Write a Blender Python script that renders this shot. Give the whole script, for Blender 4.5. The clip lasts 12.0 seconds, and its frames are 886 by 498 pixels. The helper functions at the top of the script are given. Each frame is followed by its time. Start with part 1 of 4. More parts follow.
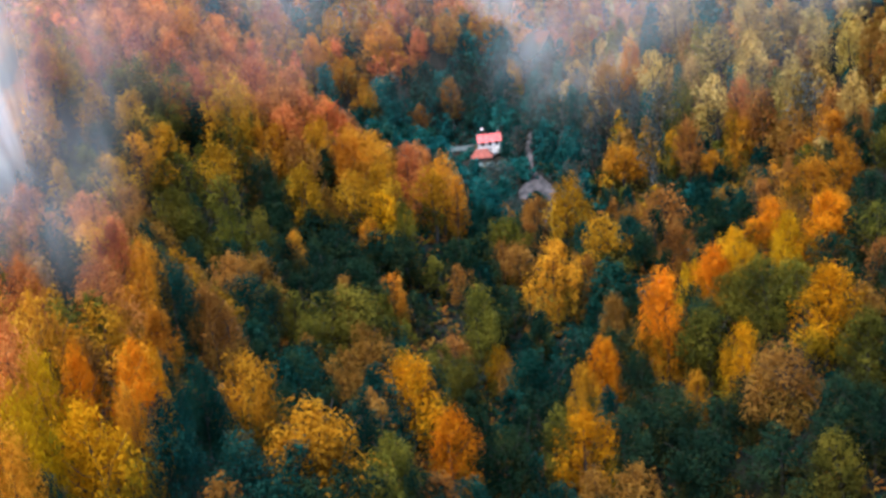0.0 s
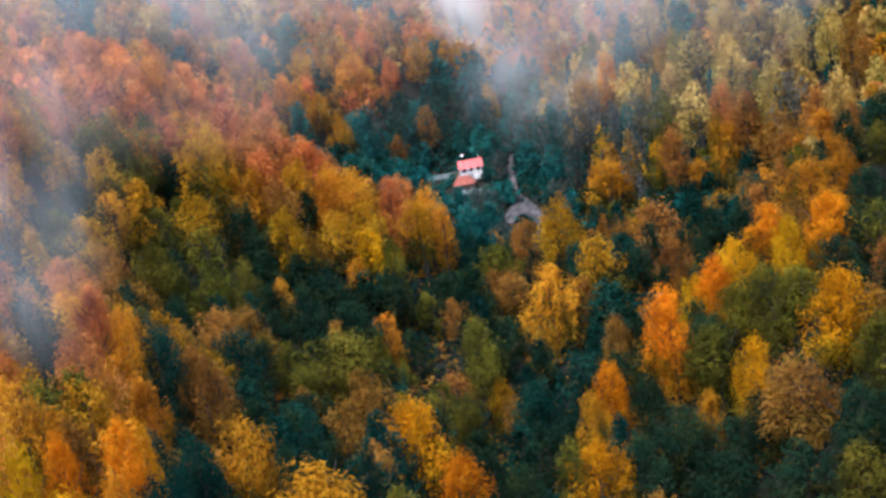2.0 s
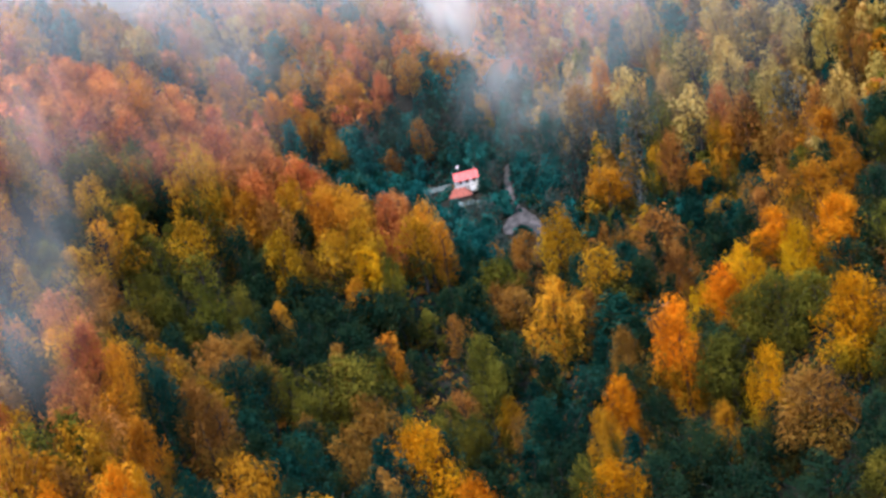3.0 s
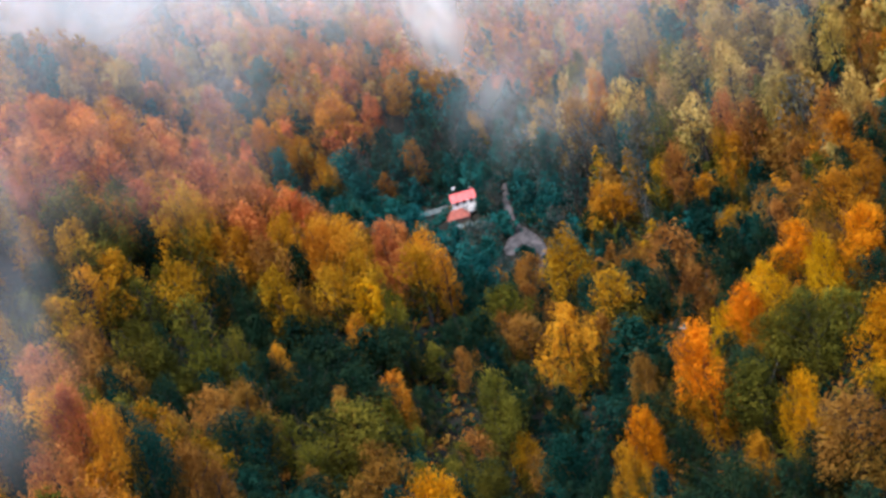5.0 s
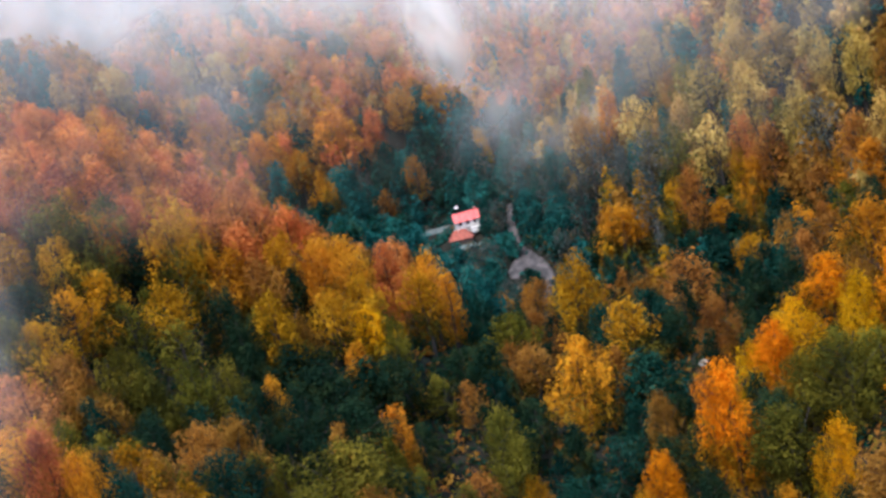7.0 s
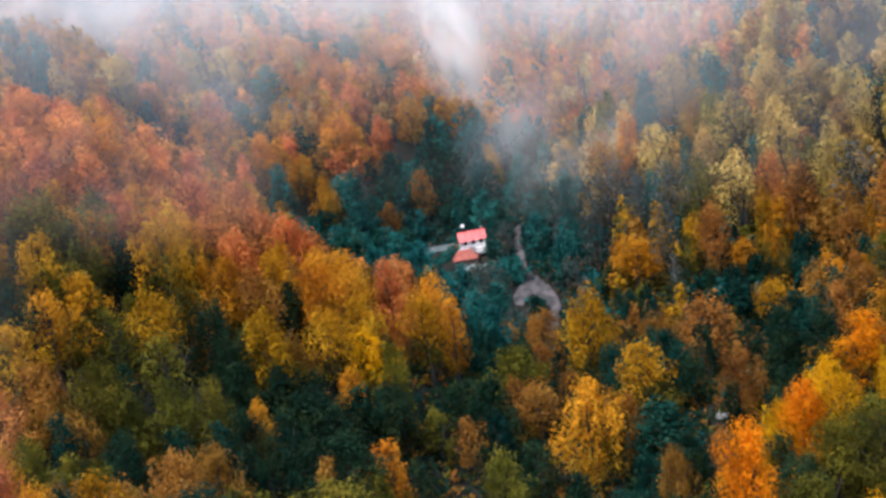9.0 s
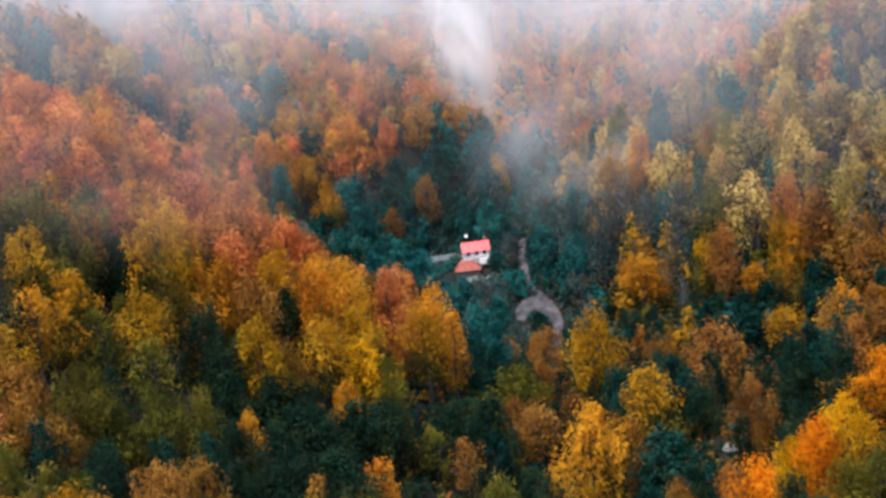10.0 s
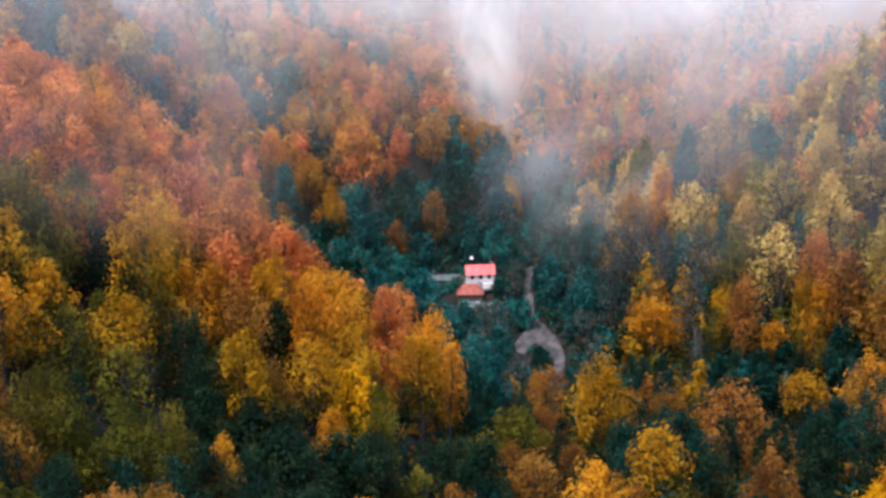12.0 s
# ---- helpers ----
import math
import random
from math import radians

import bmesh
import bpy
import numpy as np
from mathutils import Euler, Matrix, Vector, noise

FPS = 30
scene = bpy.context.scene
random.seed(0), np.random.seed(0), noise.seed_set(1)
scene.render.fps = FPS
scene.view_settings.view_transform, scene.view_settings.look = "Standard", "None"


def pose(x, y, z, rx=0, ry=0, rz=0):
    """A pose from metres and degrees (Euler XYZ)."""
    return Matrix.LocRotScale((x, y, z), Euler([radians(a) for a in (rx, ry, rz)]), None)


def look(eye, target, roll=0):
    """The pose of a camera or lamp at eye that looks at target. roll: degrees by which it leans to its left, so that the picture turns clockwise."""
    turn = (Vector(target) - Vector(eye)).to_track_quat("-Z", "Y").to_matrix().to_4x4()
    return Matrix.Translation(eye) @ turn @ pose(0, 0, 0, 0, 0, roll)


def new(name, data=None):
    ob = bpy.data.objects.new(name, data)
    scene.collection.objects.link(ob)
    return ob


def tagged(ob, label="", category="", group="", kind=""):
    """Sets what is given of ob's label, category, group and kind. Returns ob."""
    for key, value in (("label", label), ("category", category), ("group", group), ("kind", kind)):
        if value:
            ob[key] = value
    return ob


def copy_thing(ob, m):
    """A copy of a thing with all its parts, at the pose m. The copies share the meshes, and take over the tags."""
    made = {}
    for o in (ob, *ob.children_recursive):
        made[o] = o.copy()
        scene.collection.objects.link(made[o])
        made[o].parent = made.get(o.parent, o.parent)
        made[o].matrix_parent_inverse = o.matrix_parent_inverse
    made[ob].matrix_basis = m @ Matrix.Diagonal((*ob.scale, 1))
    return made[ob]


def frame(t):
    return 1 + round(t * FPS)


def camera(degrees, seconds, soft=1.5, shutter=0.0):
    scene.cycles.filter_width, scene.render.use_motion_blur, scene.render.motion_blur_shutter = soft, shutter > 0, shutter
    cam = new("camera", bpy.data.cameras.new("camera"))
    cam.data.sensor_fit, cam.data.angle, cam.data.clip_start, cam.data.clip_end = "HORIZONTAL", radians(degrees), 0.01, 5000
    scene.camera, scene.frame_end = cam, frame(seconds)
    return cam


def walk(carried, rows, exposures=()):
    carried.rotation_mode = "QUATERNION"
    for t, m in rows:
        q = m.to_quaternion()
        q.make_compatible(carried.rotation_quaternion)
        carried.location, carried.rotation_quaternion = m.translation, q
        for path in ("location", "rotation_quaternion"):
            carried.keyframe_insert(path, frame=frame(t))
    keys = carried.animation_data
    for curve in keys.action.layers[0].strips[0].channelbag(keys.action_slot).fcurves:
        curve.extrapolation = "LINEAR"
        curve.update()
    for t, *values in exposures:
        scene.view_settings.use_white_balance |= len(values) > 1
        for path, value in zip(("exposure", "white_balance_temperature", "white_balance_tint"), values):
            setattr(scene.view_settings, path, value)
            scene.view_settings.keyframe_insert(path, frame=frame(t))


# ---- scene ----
cam = camera(40.6, 12.0, soft=3.1)
PATH = [
    (0, (0.259, 0.102, 100.253), (0.197, 2.033, 99.738), -6.3),
    (0.5, (0.027, 2.011, 100.239), (-0.026, 3.945, 99.734), -7.4),
    (1, (-0.293, 4.227, 100.26), (-0.338, 6.164, 99.764), -8.6),
    (1.5, (-0.595, 6.857, 100.31), (-0.633, 8.796, 99.823), -9.8),
    (2, (-0.936, 9.892, 100.426), (-0.968, 11.834, 99.947), -10.9),
    (2.5, (-1.311, 13.249, 100.555), (-1.338, 15.192, 100.083), -12.0),
    (3, (-1.704, 16.891, 100.655), (-1.726, 18.836, 100.19), -13.0),
    (5, (-3.282, 32.96, 101.036), (-3.287, 34.91, 100.592), -15.5),
    (5.5, (-3.677, 37.128, 101.075), (-3.679, 39.079, 100.636), -15.7),
    (6, (-4.12, 41.38, 101.117), (-4.118, 43.333, 100.682), -15.5),
    (6.5, (-4.621, 45.735, 101.164), (-4.615, 47.688, 100.734), -15.1),
    (7, (-5.113, 50.215, 101.177), (-5.104, 52.169, 100.751), -14.4),
    (9, (-7.446, 69.186, 101.119), (-7.425, 71.144, 100.707), -10.3),
    (9.5, (-7.973, 74.034, 101.063), (-7.95, 75.992, 100.655), -9.0),
    (10, (-8.605, 78.913, 101.011), (-8.58, 80.872, 100.607), -7.6),
    (10.5, (-9.225, 83.828, 100.938), (-9.197, 85.788, 100.539), -6.2),
    (11, (-9.848, 88.827, 100.911), (-9.818, 90.787, 100.515), -4.7),
    (11.5, (-10.488, 93.948, 100.869), (-10.458, 95.909, 100.477), -3.2),
    (12, (-11.178, 99.162, 100.824), (-11.144, 101.123, 100.435), -1.6),
]
walk(cam, [(t, look(eye, target, roll)) for t, eye, target, roll in PATH], [(0, 1.71, 5950, 7), (3, 1.67, 6010, 7), (6, 1.56, 6230, 8), (9, 1.55, 6270, 8), (12, 1.52, 6300, 12)])

# ---- world and light: a bright overcast day ----
SUN_ELEVATION, SUN_TURN = radians(66), radians(215)
world = bpy.data.worlds.new("overcast_sky")
scene.world = world
world.use_nodes = True
wn, wl = world.node_tree.nodes, world.node_tree.links
sky = wn.new("ShaderNodeTexSky")
sky.sky_type, sky.sun_disc = "NISHITA", False
sky.sun_elevation, sky.sun_rotation = SUN_ELEVATION, SUN_TURN
sky.air_density, sky.dust_density, sky.ozone_density = 1.0, 1.0, 1.5
wl.new(sky.outputs["Color"], wn["Background"].inputs["Color"])
wn["Background"].inputs["Strength"].default_value = 0.15
sun = new("sun", bpy.data.lights.new("sun", "SUN"))
sun.data.energy, sun.data.angle, sun.data.color = 2.0, radians(45), (1.0, 0.93, 0.84)
toward = Vector((math.sin(SUN_TURN) * math.cos(SUN_ELEVATION), math.cos(SUN_TURN) * math.cos(SUN_ELEVATION), math.sin(SUN_ELEVATION)))
sun.matrix_world = look(toward * 300, (0, 0, 0))


# ---- materials ----
def shader(name):
    m = bpy.data.materials.new(name)
    m.use_nodes = True
    m.node_tree.nodes.clear()
    out = m.node_tree.nodes.new("ShaderNodeOutputMaterial")
    return m, m.node_tree.nodes, m.node_tree.links, out


def noise_node(n, l, scale, detail=4.0, space="Object", rough=0.6):
    co = n.new("ShaderNodeTexCoord")
    tex = n.new("ShaderNodeTexNoise")
    tex.inputs["Scale"].default_value, tex.inputs["Detail"].default_value, tex.inputs["Roughness"].default_value = scale, detail, rough
    l.new(co.outputs[space], tex.inputs["Vector"])
    return tex


def ramp_node(n, l, source, stops):
    r = n.new("ShaderNodeValToRGB")
    while len(r.color_ramp.elements) < len(stops):
        r.color_ramp.elements.new(0.5)
    for e, (p, c) in zip(r.color_ramp.elements, stops):
        e.position, e.color = p, (*c, 1)
    l.new(source, r.inputs["Fac"])
    return r


def foliage(name, dark, mid, light, second, share, far=False):
    """Leaves: tones of one tree's colour, and boughs where the second colour has set in, varied from clump to clump and from tree to tree."""
    m, n, l, out = shader(name)
    geo, co = n.new("ShaderNodeNewGeometry"), n.new("ShaderNodeTexCoord")
    if far:
        per = n.new("ShaderNodeAttribute")
        per.attribute_name = "tree_tint"
        pick = per.outputs["Fac"]
    else:
        per = n.new("ShaderNodeObjectInfo")
        pick = per.outputs["Random"]

    def math_node(op, a, b, c=None):
        q = n.new("ShaderNodeMath")
        q.operation = op
        for slot, value in enumerate((a, b, c)):
            if value is None:
                continue
            if isinstance(value, (int, float)):
                q.inputs[slot].default_value = value
            else:
                l.new(value, q.inputs[slot])
        return q.outputs[0]

    def field(scale, detail):
        tex = n.new("ShaderNodeTexNoise")
        tex.noise_dimensions = "4D"
        tex.inputs["Scale"].default_value, tex.inputs["Detail"].default_value = scale, detail
        l.new(co.outputs["Object"], tex.inputs["Vector"])
        l.new(math_node("MULTIPLY", pick, 37.0), tex.inputs["W"])
        return tex.outputs["Fac"]

    tone = math_node("MULTIPLY_ADD", field(0.16, 3.0), 1.9, -0.55)
    ramp = ramp_node(n, l, math_node("MULTIPLY_ADD", geo.outputs["Random Per Island"], 0.15, tone), ((0.1, dark), (0.5, mid), (0.95, light)))
    patch = n.new("ShaderNodeMapRange")
    patch.interpolation_type = "SMOOTHSTEP"
    patch.inputs["From Min"].default_value, patch.inputs["From Max"].default_value = 0.64 - share * 0.3, 0.74 - share * 0.3
    spread = math_node("MULTIPLY_ADD", geo.outputs["Random Per Island"], 0.10, field(0.21, 2.0))
    if not far:
        # duller second colour gathers lower down: late leaves, with crown shade painted in
        split = n.new("ShaderNodeSeparateXYZ")
        l.new(co.outputs["Object"], split.inputs[0])
        spread = math_node("ADD", spread, math_node("MULTIPLY_ADD", split.outputs["Z"], -0.026, 0.30))
    l.new(spread, patch.inputs["Value"])
    second_ramp = ramp_node(n, l, math_node("MULTIPLY_ADD", geo.outputs["Random Per Island"], 0.35, tone), ((0.15, [k * 0.55 for k in second]), (0.9, [k * 1.3 for k in second])))
    blend = n.new("ShaderNodeMix")
    blend.data_type = "RGBA"
    l.new(patch.outputs[0], blend.inputs["Factor"])
    l.new(ramp.outputs["Color"], blend.inputs["A"])
    l.new(second_ramp.outputs["Color"], blend.inputs["B"])
    hue = n.new("ShaderNodeHueSaturation")
    turn, val = n.new("ShaderNodeMapRange"), n.new("ShaderNodeMapRange")
    turn.inputs["To Min"].default_value, turn.inputs["To Max"].default_value = 0.490, 0.511
    val.inputs["To Min"].default_value, val.inputs["To Max"].default_value = 0.74, 1.22
    l.new(pick, turn.inputs["Value"])
    l.new(math_node("FRACT", math_node("MULTIPLY", pick, 7.31), None), val.inputs["Value"])
    l.new(turn.outputs[0], hue.inputs["Hue"])
    l.new(val.outputs[0], hue.inputs["Value"])
    l.new(blend.outputs["Result"], hue.inputs["Color"])
    dif, tra, mix = n.new("ShaderNodeBsdfDiffuse"), n.new("ShaderNodeBsdfTranslucent"), n.new("ShaderNodeMixShader")
    l.new(hue.outputs["Color"], dif.inputs["Color"])
    l.new(hue.outputs["Color"], tra.inputs["Color"])
    mix.inputs["Fac"].default_value = 0.47
    l.new(dif.outputs[0], mix.inputs[1])
    l.new(tra.outputs[0], mix.inputs[2])
    l.new(mix.outputs[0], out.inputs["Surface"])
    return m


def plain(name, dark, light, scale, rough=0.8, metal=0.0, bump=0.3, detail=5.0, stretch=(1, 1, 1)):
    m, n, l, out = shader(name)
    b = n.new("ShaderNodeBsdfPrincipled")
    co, mp = n.new("ShaderNodeTexCoord"), n.new("ShaderNodeMapping")
    mp.inputs["Scale"].default_value = stretch
    l.new(co.outputs["Object"], mp.inputs["Vector"])
    big, fine = n.new("ShaderNodeTexNoise"), n.new("ShaderNodeTexNoise")
    big.inputs["Scale"].default_value, big.inputs["Detail"].default_value = scale, detail
    fine.inputs["Scale"].default_value, fine.inputs["Detail"].default_value = scale * 9, 3
    l.new(mp.outputs[0], big.inputs["Vector"])
    l.new(mp.outputs[0], fine.inputs["Vector"])
    mixv = n.new("ShaderNodeMath")
    mixv.operation = "MULTIPLY_ADD"
    l.new(fine.outputs["Fac"], mixv.inputs[0])
    mixv.inputs[1].default_value = 0.4
    off = n.new("ShaderNodeMath")
    off.operation = "MULTIPLY_ADD"
    l.new(big.outputs["Fac"], off.inputs[0])
    off.inputs[1].default_value, off.inputs[2].default_value = 1.4, -0.4
    l.new(off.outputs[0], mixv.inputs[2])
    r = ramp_node(n, l, mixv.outputs[0], ((0.2, dark), (0.8, light)))
    l.new(r.outputs["Color"], b.inputs["Base Color"])
    b.inputs["Roughness"].default_value, b.inputs["Metallic"].default_value = rough, metal
    b.inputs["Specular IOR Level"].default_value = 0.5 if rough < 0.75 else 0.12
    bp = n.new("ShaderNodeBump")
    bp.inputs["Strength"].default_value = bump
    l.new(fine.outputs["Fac"], bp.inputs["Height"])
    l.new(bp.outputs[0], b.inputs["Normal"])
    l.new(b.outputs[0], out.inputs["Surface"])
    return m


TONES = {
    "R": ("rust_leaves", (0.22, 0.048, 0.015), (0.56, 0.182, 0.046), (0.71, 0.292, 0.078), (0.36, 0.15, 0.018), 0.12),
    "O": ("orange_leaves", (0.22, 0.074, 0.007), (0.54, 0.214, 0.014), (0.68, 0.330, 0.029), (0.22, 0.125, 0.014), 0.2),
    "V": ("vivid_orange_leaves", (0.28, 0.092, 0.004), (0.66, 0.225, 0.006), (0.80, 0.345, 0.012), (0.30, 0.16, 0.010), 0.15),
    "G": ("golden_leaves", (0.155, 0.074, 0.007), (0.42, 0.185, 0.010), (0.55, 0.290, 0.019), (0.105, 0.088, 0.016), 0.26),
    "Y": ("yellow_leaves", (0.30, 0.14, 0.004), (0.58, 0.27, 0.005), (0.70, 0.37, 0.010), (0.28, 0.18, 0.010), 0.2),
    # ochre leaves with the right slope's pale haze put into the colour
    "P": ("hazed_ochre_leaves", (0.17, 0.105, 0.028), (0.50, 0.31, 0.075), (0.70, 0.48, 0.145), (0.29, 0.20, 0.045), 0.15),
    "L": ("olive_leaves", (0.028, 0.034, 0.010), (0.112, 0.102, 0.015), (0.27, 0.215, 0.028), (0.10, 0.085, 0.014), 0.12),
    "D": ("dark_green_leaves", (0.005, 0.017, 0.012), (0.016, 0.039, 0.021), (0.046, 0.066, 0.023), (0.05, 0.05, 0.014), 0.05),
    "E": ("evergreen_leaves", (0.004, 0.018, 0.014), (0.010, 0.046, 0.034), (0.028, 0.086, 0.060), (0.020, 0.050, 0.030), 0.1),
    # evergreen tone with the hollow's blue haze put into its colour
    "H": ("hazed_evergreen_leaves", (0.006, 0.038, 0.036), (0.018, 0.112, 0.100), (0.038, 0.160, 0.138), (0.026, 0.07, 0.055), 0.15),
    "T": ("grey_twigs", (0.035, 0.06, 0.060), (0.085, 0.105, 0.098), (0.19, 0.165, 0.13), (0.18, 0.12, 0.06), 0.1),
    "B": ("brown_leaves", (0.10, 0.043, 0.013), (0.30, 0.128, 0.024), (0.43, 0.212, 0.043), (0.26, 0.14, 0.025), 0.12),
}
LEAVES = {k: foliage(*v) for k, v in TONES.items()}
FAR_LEAVES = {k: foliage("far_" + v[0], *v[1:], far=True) for k, v in TONES.items()}
BARK = plain("bark", (0.018, 0.015, 0.014), (0.075, 0.062, 0.054), 1.5, 0.9, bump=0.6, stretch=(1, 1, 0.2))
PALE_BARK = plain("pale_bark", (0.16, 0.15, 0.14), (0.42, 0.41, 0.38), 1.5, 0.9, bump=0.6, stretch=(1, 1, 0.2))
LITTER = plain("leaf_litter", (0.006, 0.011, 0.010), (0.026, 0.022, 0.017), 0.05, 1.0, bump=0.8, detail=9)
DIRT = plain("dirt_track", (0.024, 0.026, 0.028), (0.118, 0.100, 0.104), 0.30, 0.95, bump=0.5, detail=8)


# ---- the lie of the land ----
# broad hills and spurs: centre x, y, reach, height
HILLS = [
    (-245, 280, 110, 67), (15, 440, 70, -41), (305, 445, 110, 113), (-300, 715, 170, 132), (-90, 125, 70, 59),
    (-125, 405, 70, 43), (250, 170, 110, 80), (-8, 535, 45, -38), (250, 940, 110, 121), (295, 615, 70, 91),
    (-98, 18, 45, 46), (150, 445, 45, 48), (-80, 885, 110, 79), (-142, 535, 45, 42), (128, 288, 45, 5),
    (82, 378, 45, -31), (15, 288, 45, -31), (38, 198, 45, -42), (60, 625, 45, -30), (-8, 355, 45, -20),
]
SPURS = [
    (-232, 400, 45, 68), (50, 90, 70, -33), (85, 825, 70, -32), (225, 335, 70, 64), (-75, 378, 45, 18),
    (-120, 198, 45, 34), (308, 355, 45, 37), (82, 580, 45, -28), (-210, 198, 45, 64), (-75, 512, 45, -26),
    (60, 468, 45, -12), (82, 715, 45, -34), (-75, 602, 45, -13), (-8, 242, 45, -6), (-120, 310, 45, 23),
    (105, 512, 45, 8), (150, 985, 45, 14), (-142, 850, 45, 16), (-165, 265, 45, 30), (218, 805, 45, 11),
]

FOLDS = [
    (-20, 352, 24, 12), (-68, 220, 27, 13), (-85, 372, 26, -7), (107, 337, 26, 9), (80, 592, 45, 8), (-82, 288, 18, -4), (78, 345, 16, -4), (8, 312, 22, 5), (-40, 414, 30, -6),
]


def land(x, y):
    """Height of the ground, for numbers or arrays."""
    z = -4.2 + 11.5 * np.clip(y, -300, 1000) / 100 - 16.0
    for a, b, r, h in HILLS + SPURS:
        z = z + h * np.exp(-((x - a) ** 2 + (y - b) ** 2) / r**2)
    z = z + 6.5 * np.exp(-((x - 6) ** 2 + (y - 519) ** 2) / 19**2) - 1.5 * np.exp(-((x - 26) ** 2 + (y - 470) ** 2) / 20**2)
    z = z + 9.0 * np.exp(-((x + 20) ** 2 + (y - 396) ** 2) / 24**2) - 2.0 * np.exp(-((x + 130) ** 2 + (y - 405) ** 2) / 45**2)
    for a, b, r, h in FOLDS:
        z = z + h * np.exp(-((x - a) ** 2 + (y - b) ** 2) / r**2)
    return z


def surface(name, verts, faces, material, smooth=True):
    me = bpy.data.meshes.new(name)
    me.from_pydata(verts, [], faces)
    me.materials.append(material)
    if smooth:
        me.polygons.foreach_set("use_smooth", [True] * len(me.polygons))
    me.update()
    return me


gx = np.concatenate([np.linspace(-4000, -420, 14), np.arange(-400, 441, 7.0), np.linspace(470, 4000, 14)])
gy = np.concatenate([np.linspace(-4000, -130, 14), np.arange(-110, 1060, 7.0), np.linspace(1090, 4900, 14)])
GX, GY = np.meshgrid(gx, gy)
rng = np.random.default_rng(4)
GZ = land(GX, GY) + 0.9 * np.sin(GX * 0.31 + 2 * np.sin(GY * 0.11)) * np.sin(GY * 0.27) * (np.abs(GX) < 420)
nx, ny = len(gx), len(gy)
idx = np.arange(nx * ny).reshape(ny, nx)
quads = np.stack([idx[:-1, :-1], idx[:-1, 1:], idx[1:, 1:], idx[1:, :-1]], -1).reshape(-1, 4)
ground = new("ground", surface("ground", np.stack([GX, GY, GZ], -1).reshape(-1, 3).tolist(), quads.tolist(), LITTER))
tagged(ground, "steep forest floor of dark leaf litter in folded valley", "ground", kind="structure")


# ---- trees ----
def leaf_mesh(name, pos, nor, size, material):
    """Small hanging leaf clumps, three corners each, at the given places."""
    k = len(pos)
    nor = nor / np.linalg.norm(nor, axis=1, keepdims=True)
    u = hanging(nor)
    v = np.cross(nor, u)
    s = size[:, None]
    verts = np.stack([pos - u * s * 0.45 - v * s * 0.42, pos - u * s * 0.45 + v * s * 0.42, pos + u * s * 0.8 + nor * s * 0.15], 1).reshape(-1, 3)
    return leaf_soup(name, verts, [material])


def hanging(nor):
    """Directions across each leaf clump that mostly hang down."""
    way = rng.normal(size=nor.shape) * 0.35 + (0, 0, -1)
    u = way - nor * (way * nor).sum(1, keepdims=True)
    return u / np.linalg.norm(u, axis=1, keepdims=True)


def leaf_soup(name, verts, materials, index=None, tint=None):
    me = bpy.data.meshes.new(name)
    k = len(verts) // 3
    me.vertices.add(3 * k)
    me.vertices.foreach_set("co", np.ascontiguousarray(verts, dtype=np.float32).ravel())
    me.loops.add(3 * k)
    me.loops.foreach_set("vertex_index", np.arange(3 * k, dtype=np.int32))
    me.polygons.add(k)
    me.polygons.foreach_set("loop_start", np.arange(0, 3 * k, 3, dtype=np.int32))
    for m in materials:
        me.materials.append(m)
    if index is not None:
        me.polygons.foreach_set("material_index", np.ascontiguousarray(index, dtype=np.int32))
    if tint is not None:
        att = me.attributes.new("tree_tint", "FLOAT", "POINT")
        att.data.foreach_set("value", np.ascontiguousarray(np.repeat(tint, 3), dtype=np.float32))
    me.update(calc_edges=True)
    me.validate()
    return me


def crown_points(kind, leaves, lobes, seed, leaf):
    """Leaf clumps of a crown 11 m wide on a tree 20 m high: lobes of foliage round an uneven egg."""
    g = np.random.default_rng(seed)
    low, wide, peak = {"dome": (0.16, 1.0, 0.34), "egg": (0.12, 0.9, 0.28), "broad": (0.22, 1.1, 0.44), "spire": (0.12, 0.78, 0.22), "thin": (0.34, 0.9, 0.5)}[kind]
    P, N = [], []
    lean = g.normal(size=2) * 0.6
    lobes = int(lobes * 1.45)
    for i in range(lobes):
        if g.uniform() < 0.14:
            continue
        f = (i + 0.5) / lobes
        h = low + (1 - low) * (f ** 0.85)
        q = (h - low) / (1 - low)
        prof = math.sqrt(max(0.03, 1 - ((q - peak) / (1 - peak if q > peak else peak + 0.16)) ** 2))
        a = i * 2.39996 + g.uniform(-0.5, 0.5)
        reach = 5.5 * wide * prof * g.uniform(0.3, 0.98) * (1 + 0.24 * math.sin(2 * a + seed))
        r = g.uniform(0.65, 1.9) * (0.72 + 0.5 * prof)
        c = np.array([reach * math.cos(a) + lean[0] * q, reach * math.sin(a) + lean[1] * q, 20 * h - r * 0.9 + g.uniform(-0.6, 0.6)])
        k = int(leaves / lobes * (r / 1.45) ** 2 * 1.0)
        d = g.normal(size=(k, 3))
        d[:, 2] = d[:, 2] * 0.9 + 0.25
        d /= np.linalg.norm(d, axis=1, keepdims=True)
        rad = r * g.uniform(0.5, 1.3, size=(k, 1)) ** 0.9 * (1 + 0.22 * np.sin(d[:, :1] * 5 + seed + i) * np.cos(d[:, 1:2] * 4))
        P.append(c + d * rad * np.array([1, 1, 1.75]))
        N.append(d + g.normal(size=(k, 3)) * 0.22)
    P, N = np.concatenate(P), np.concatenate(N)
    return P, N, g.uniform(0.6, 1.35, len(P)) * leaf


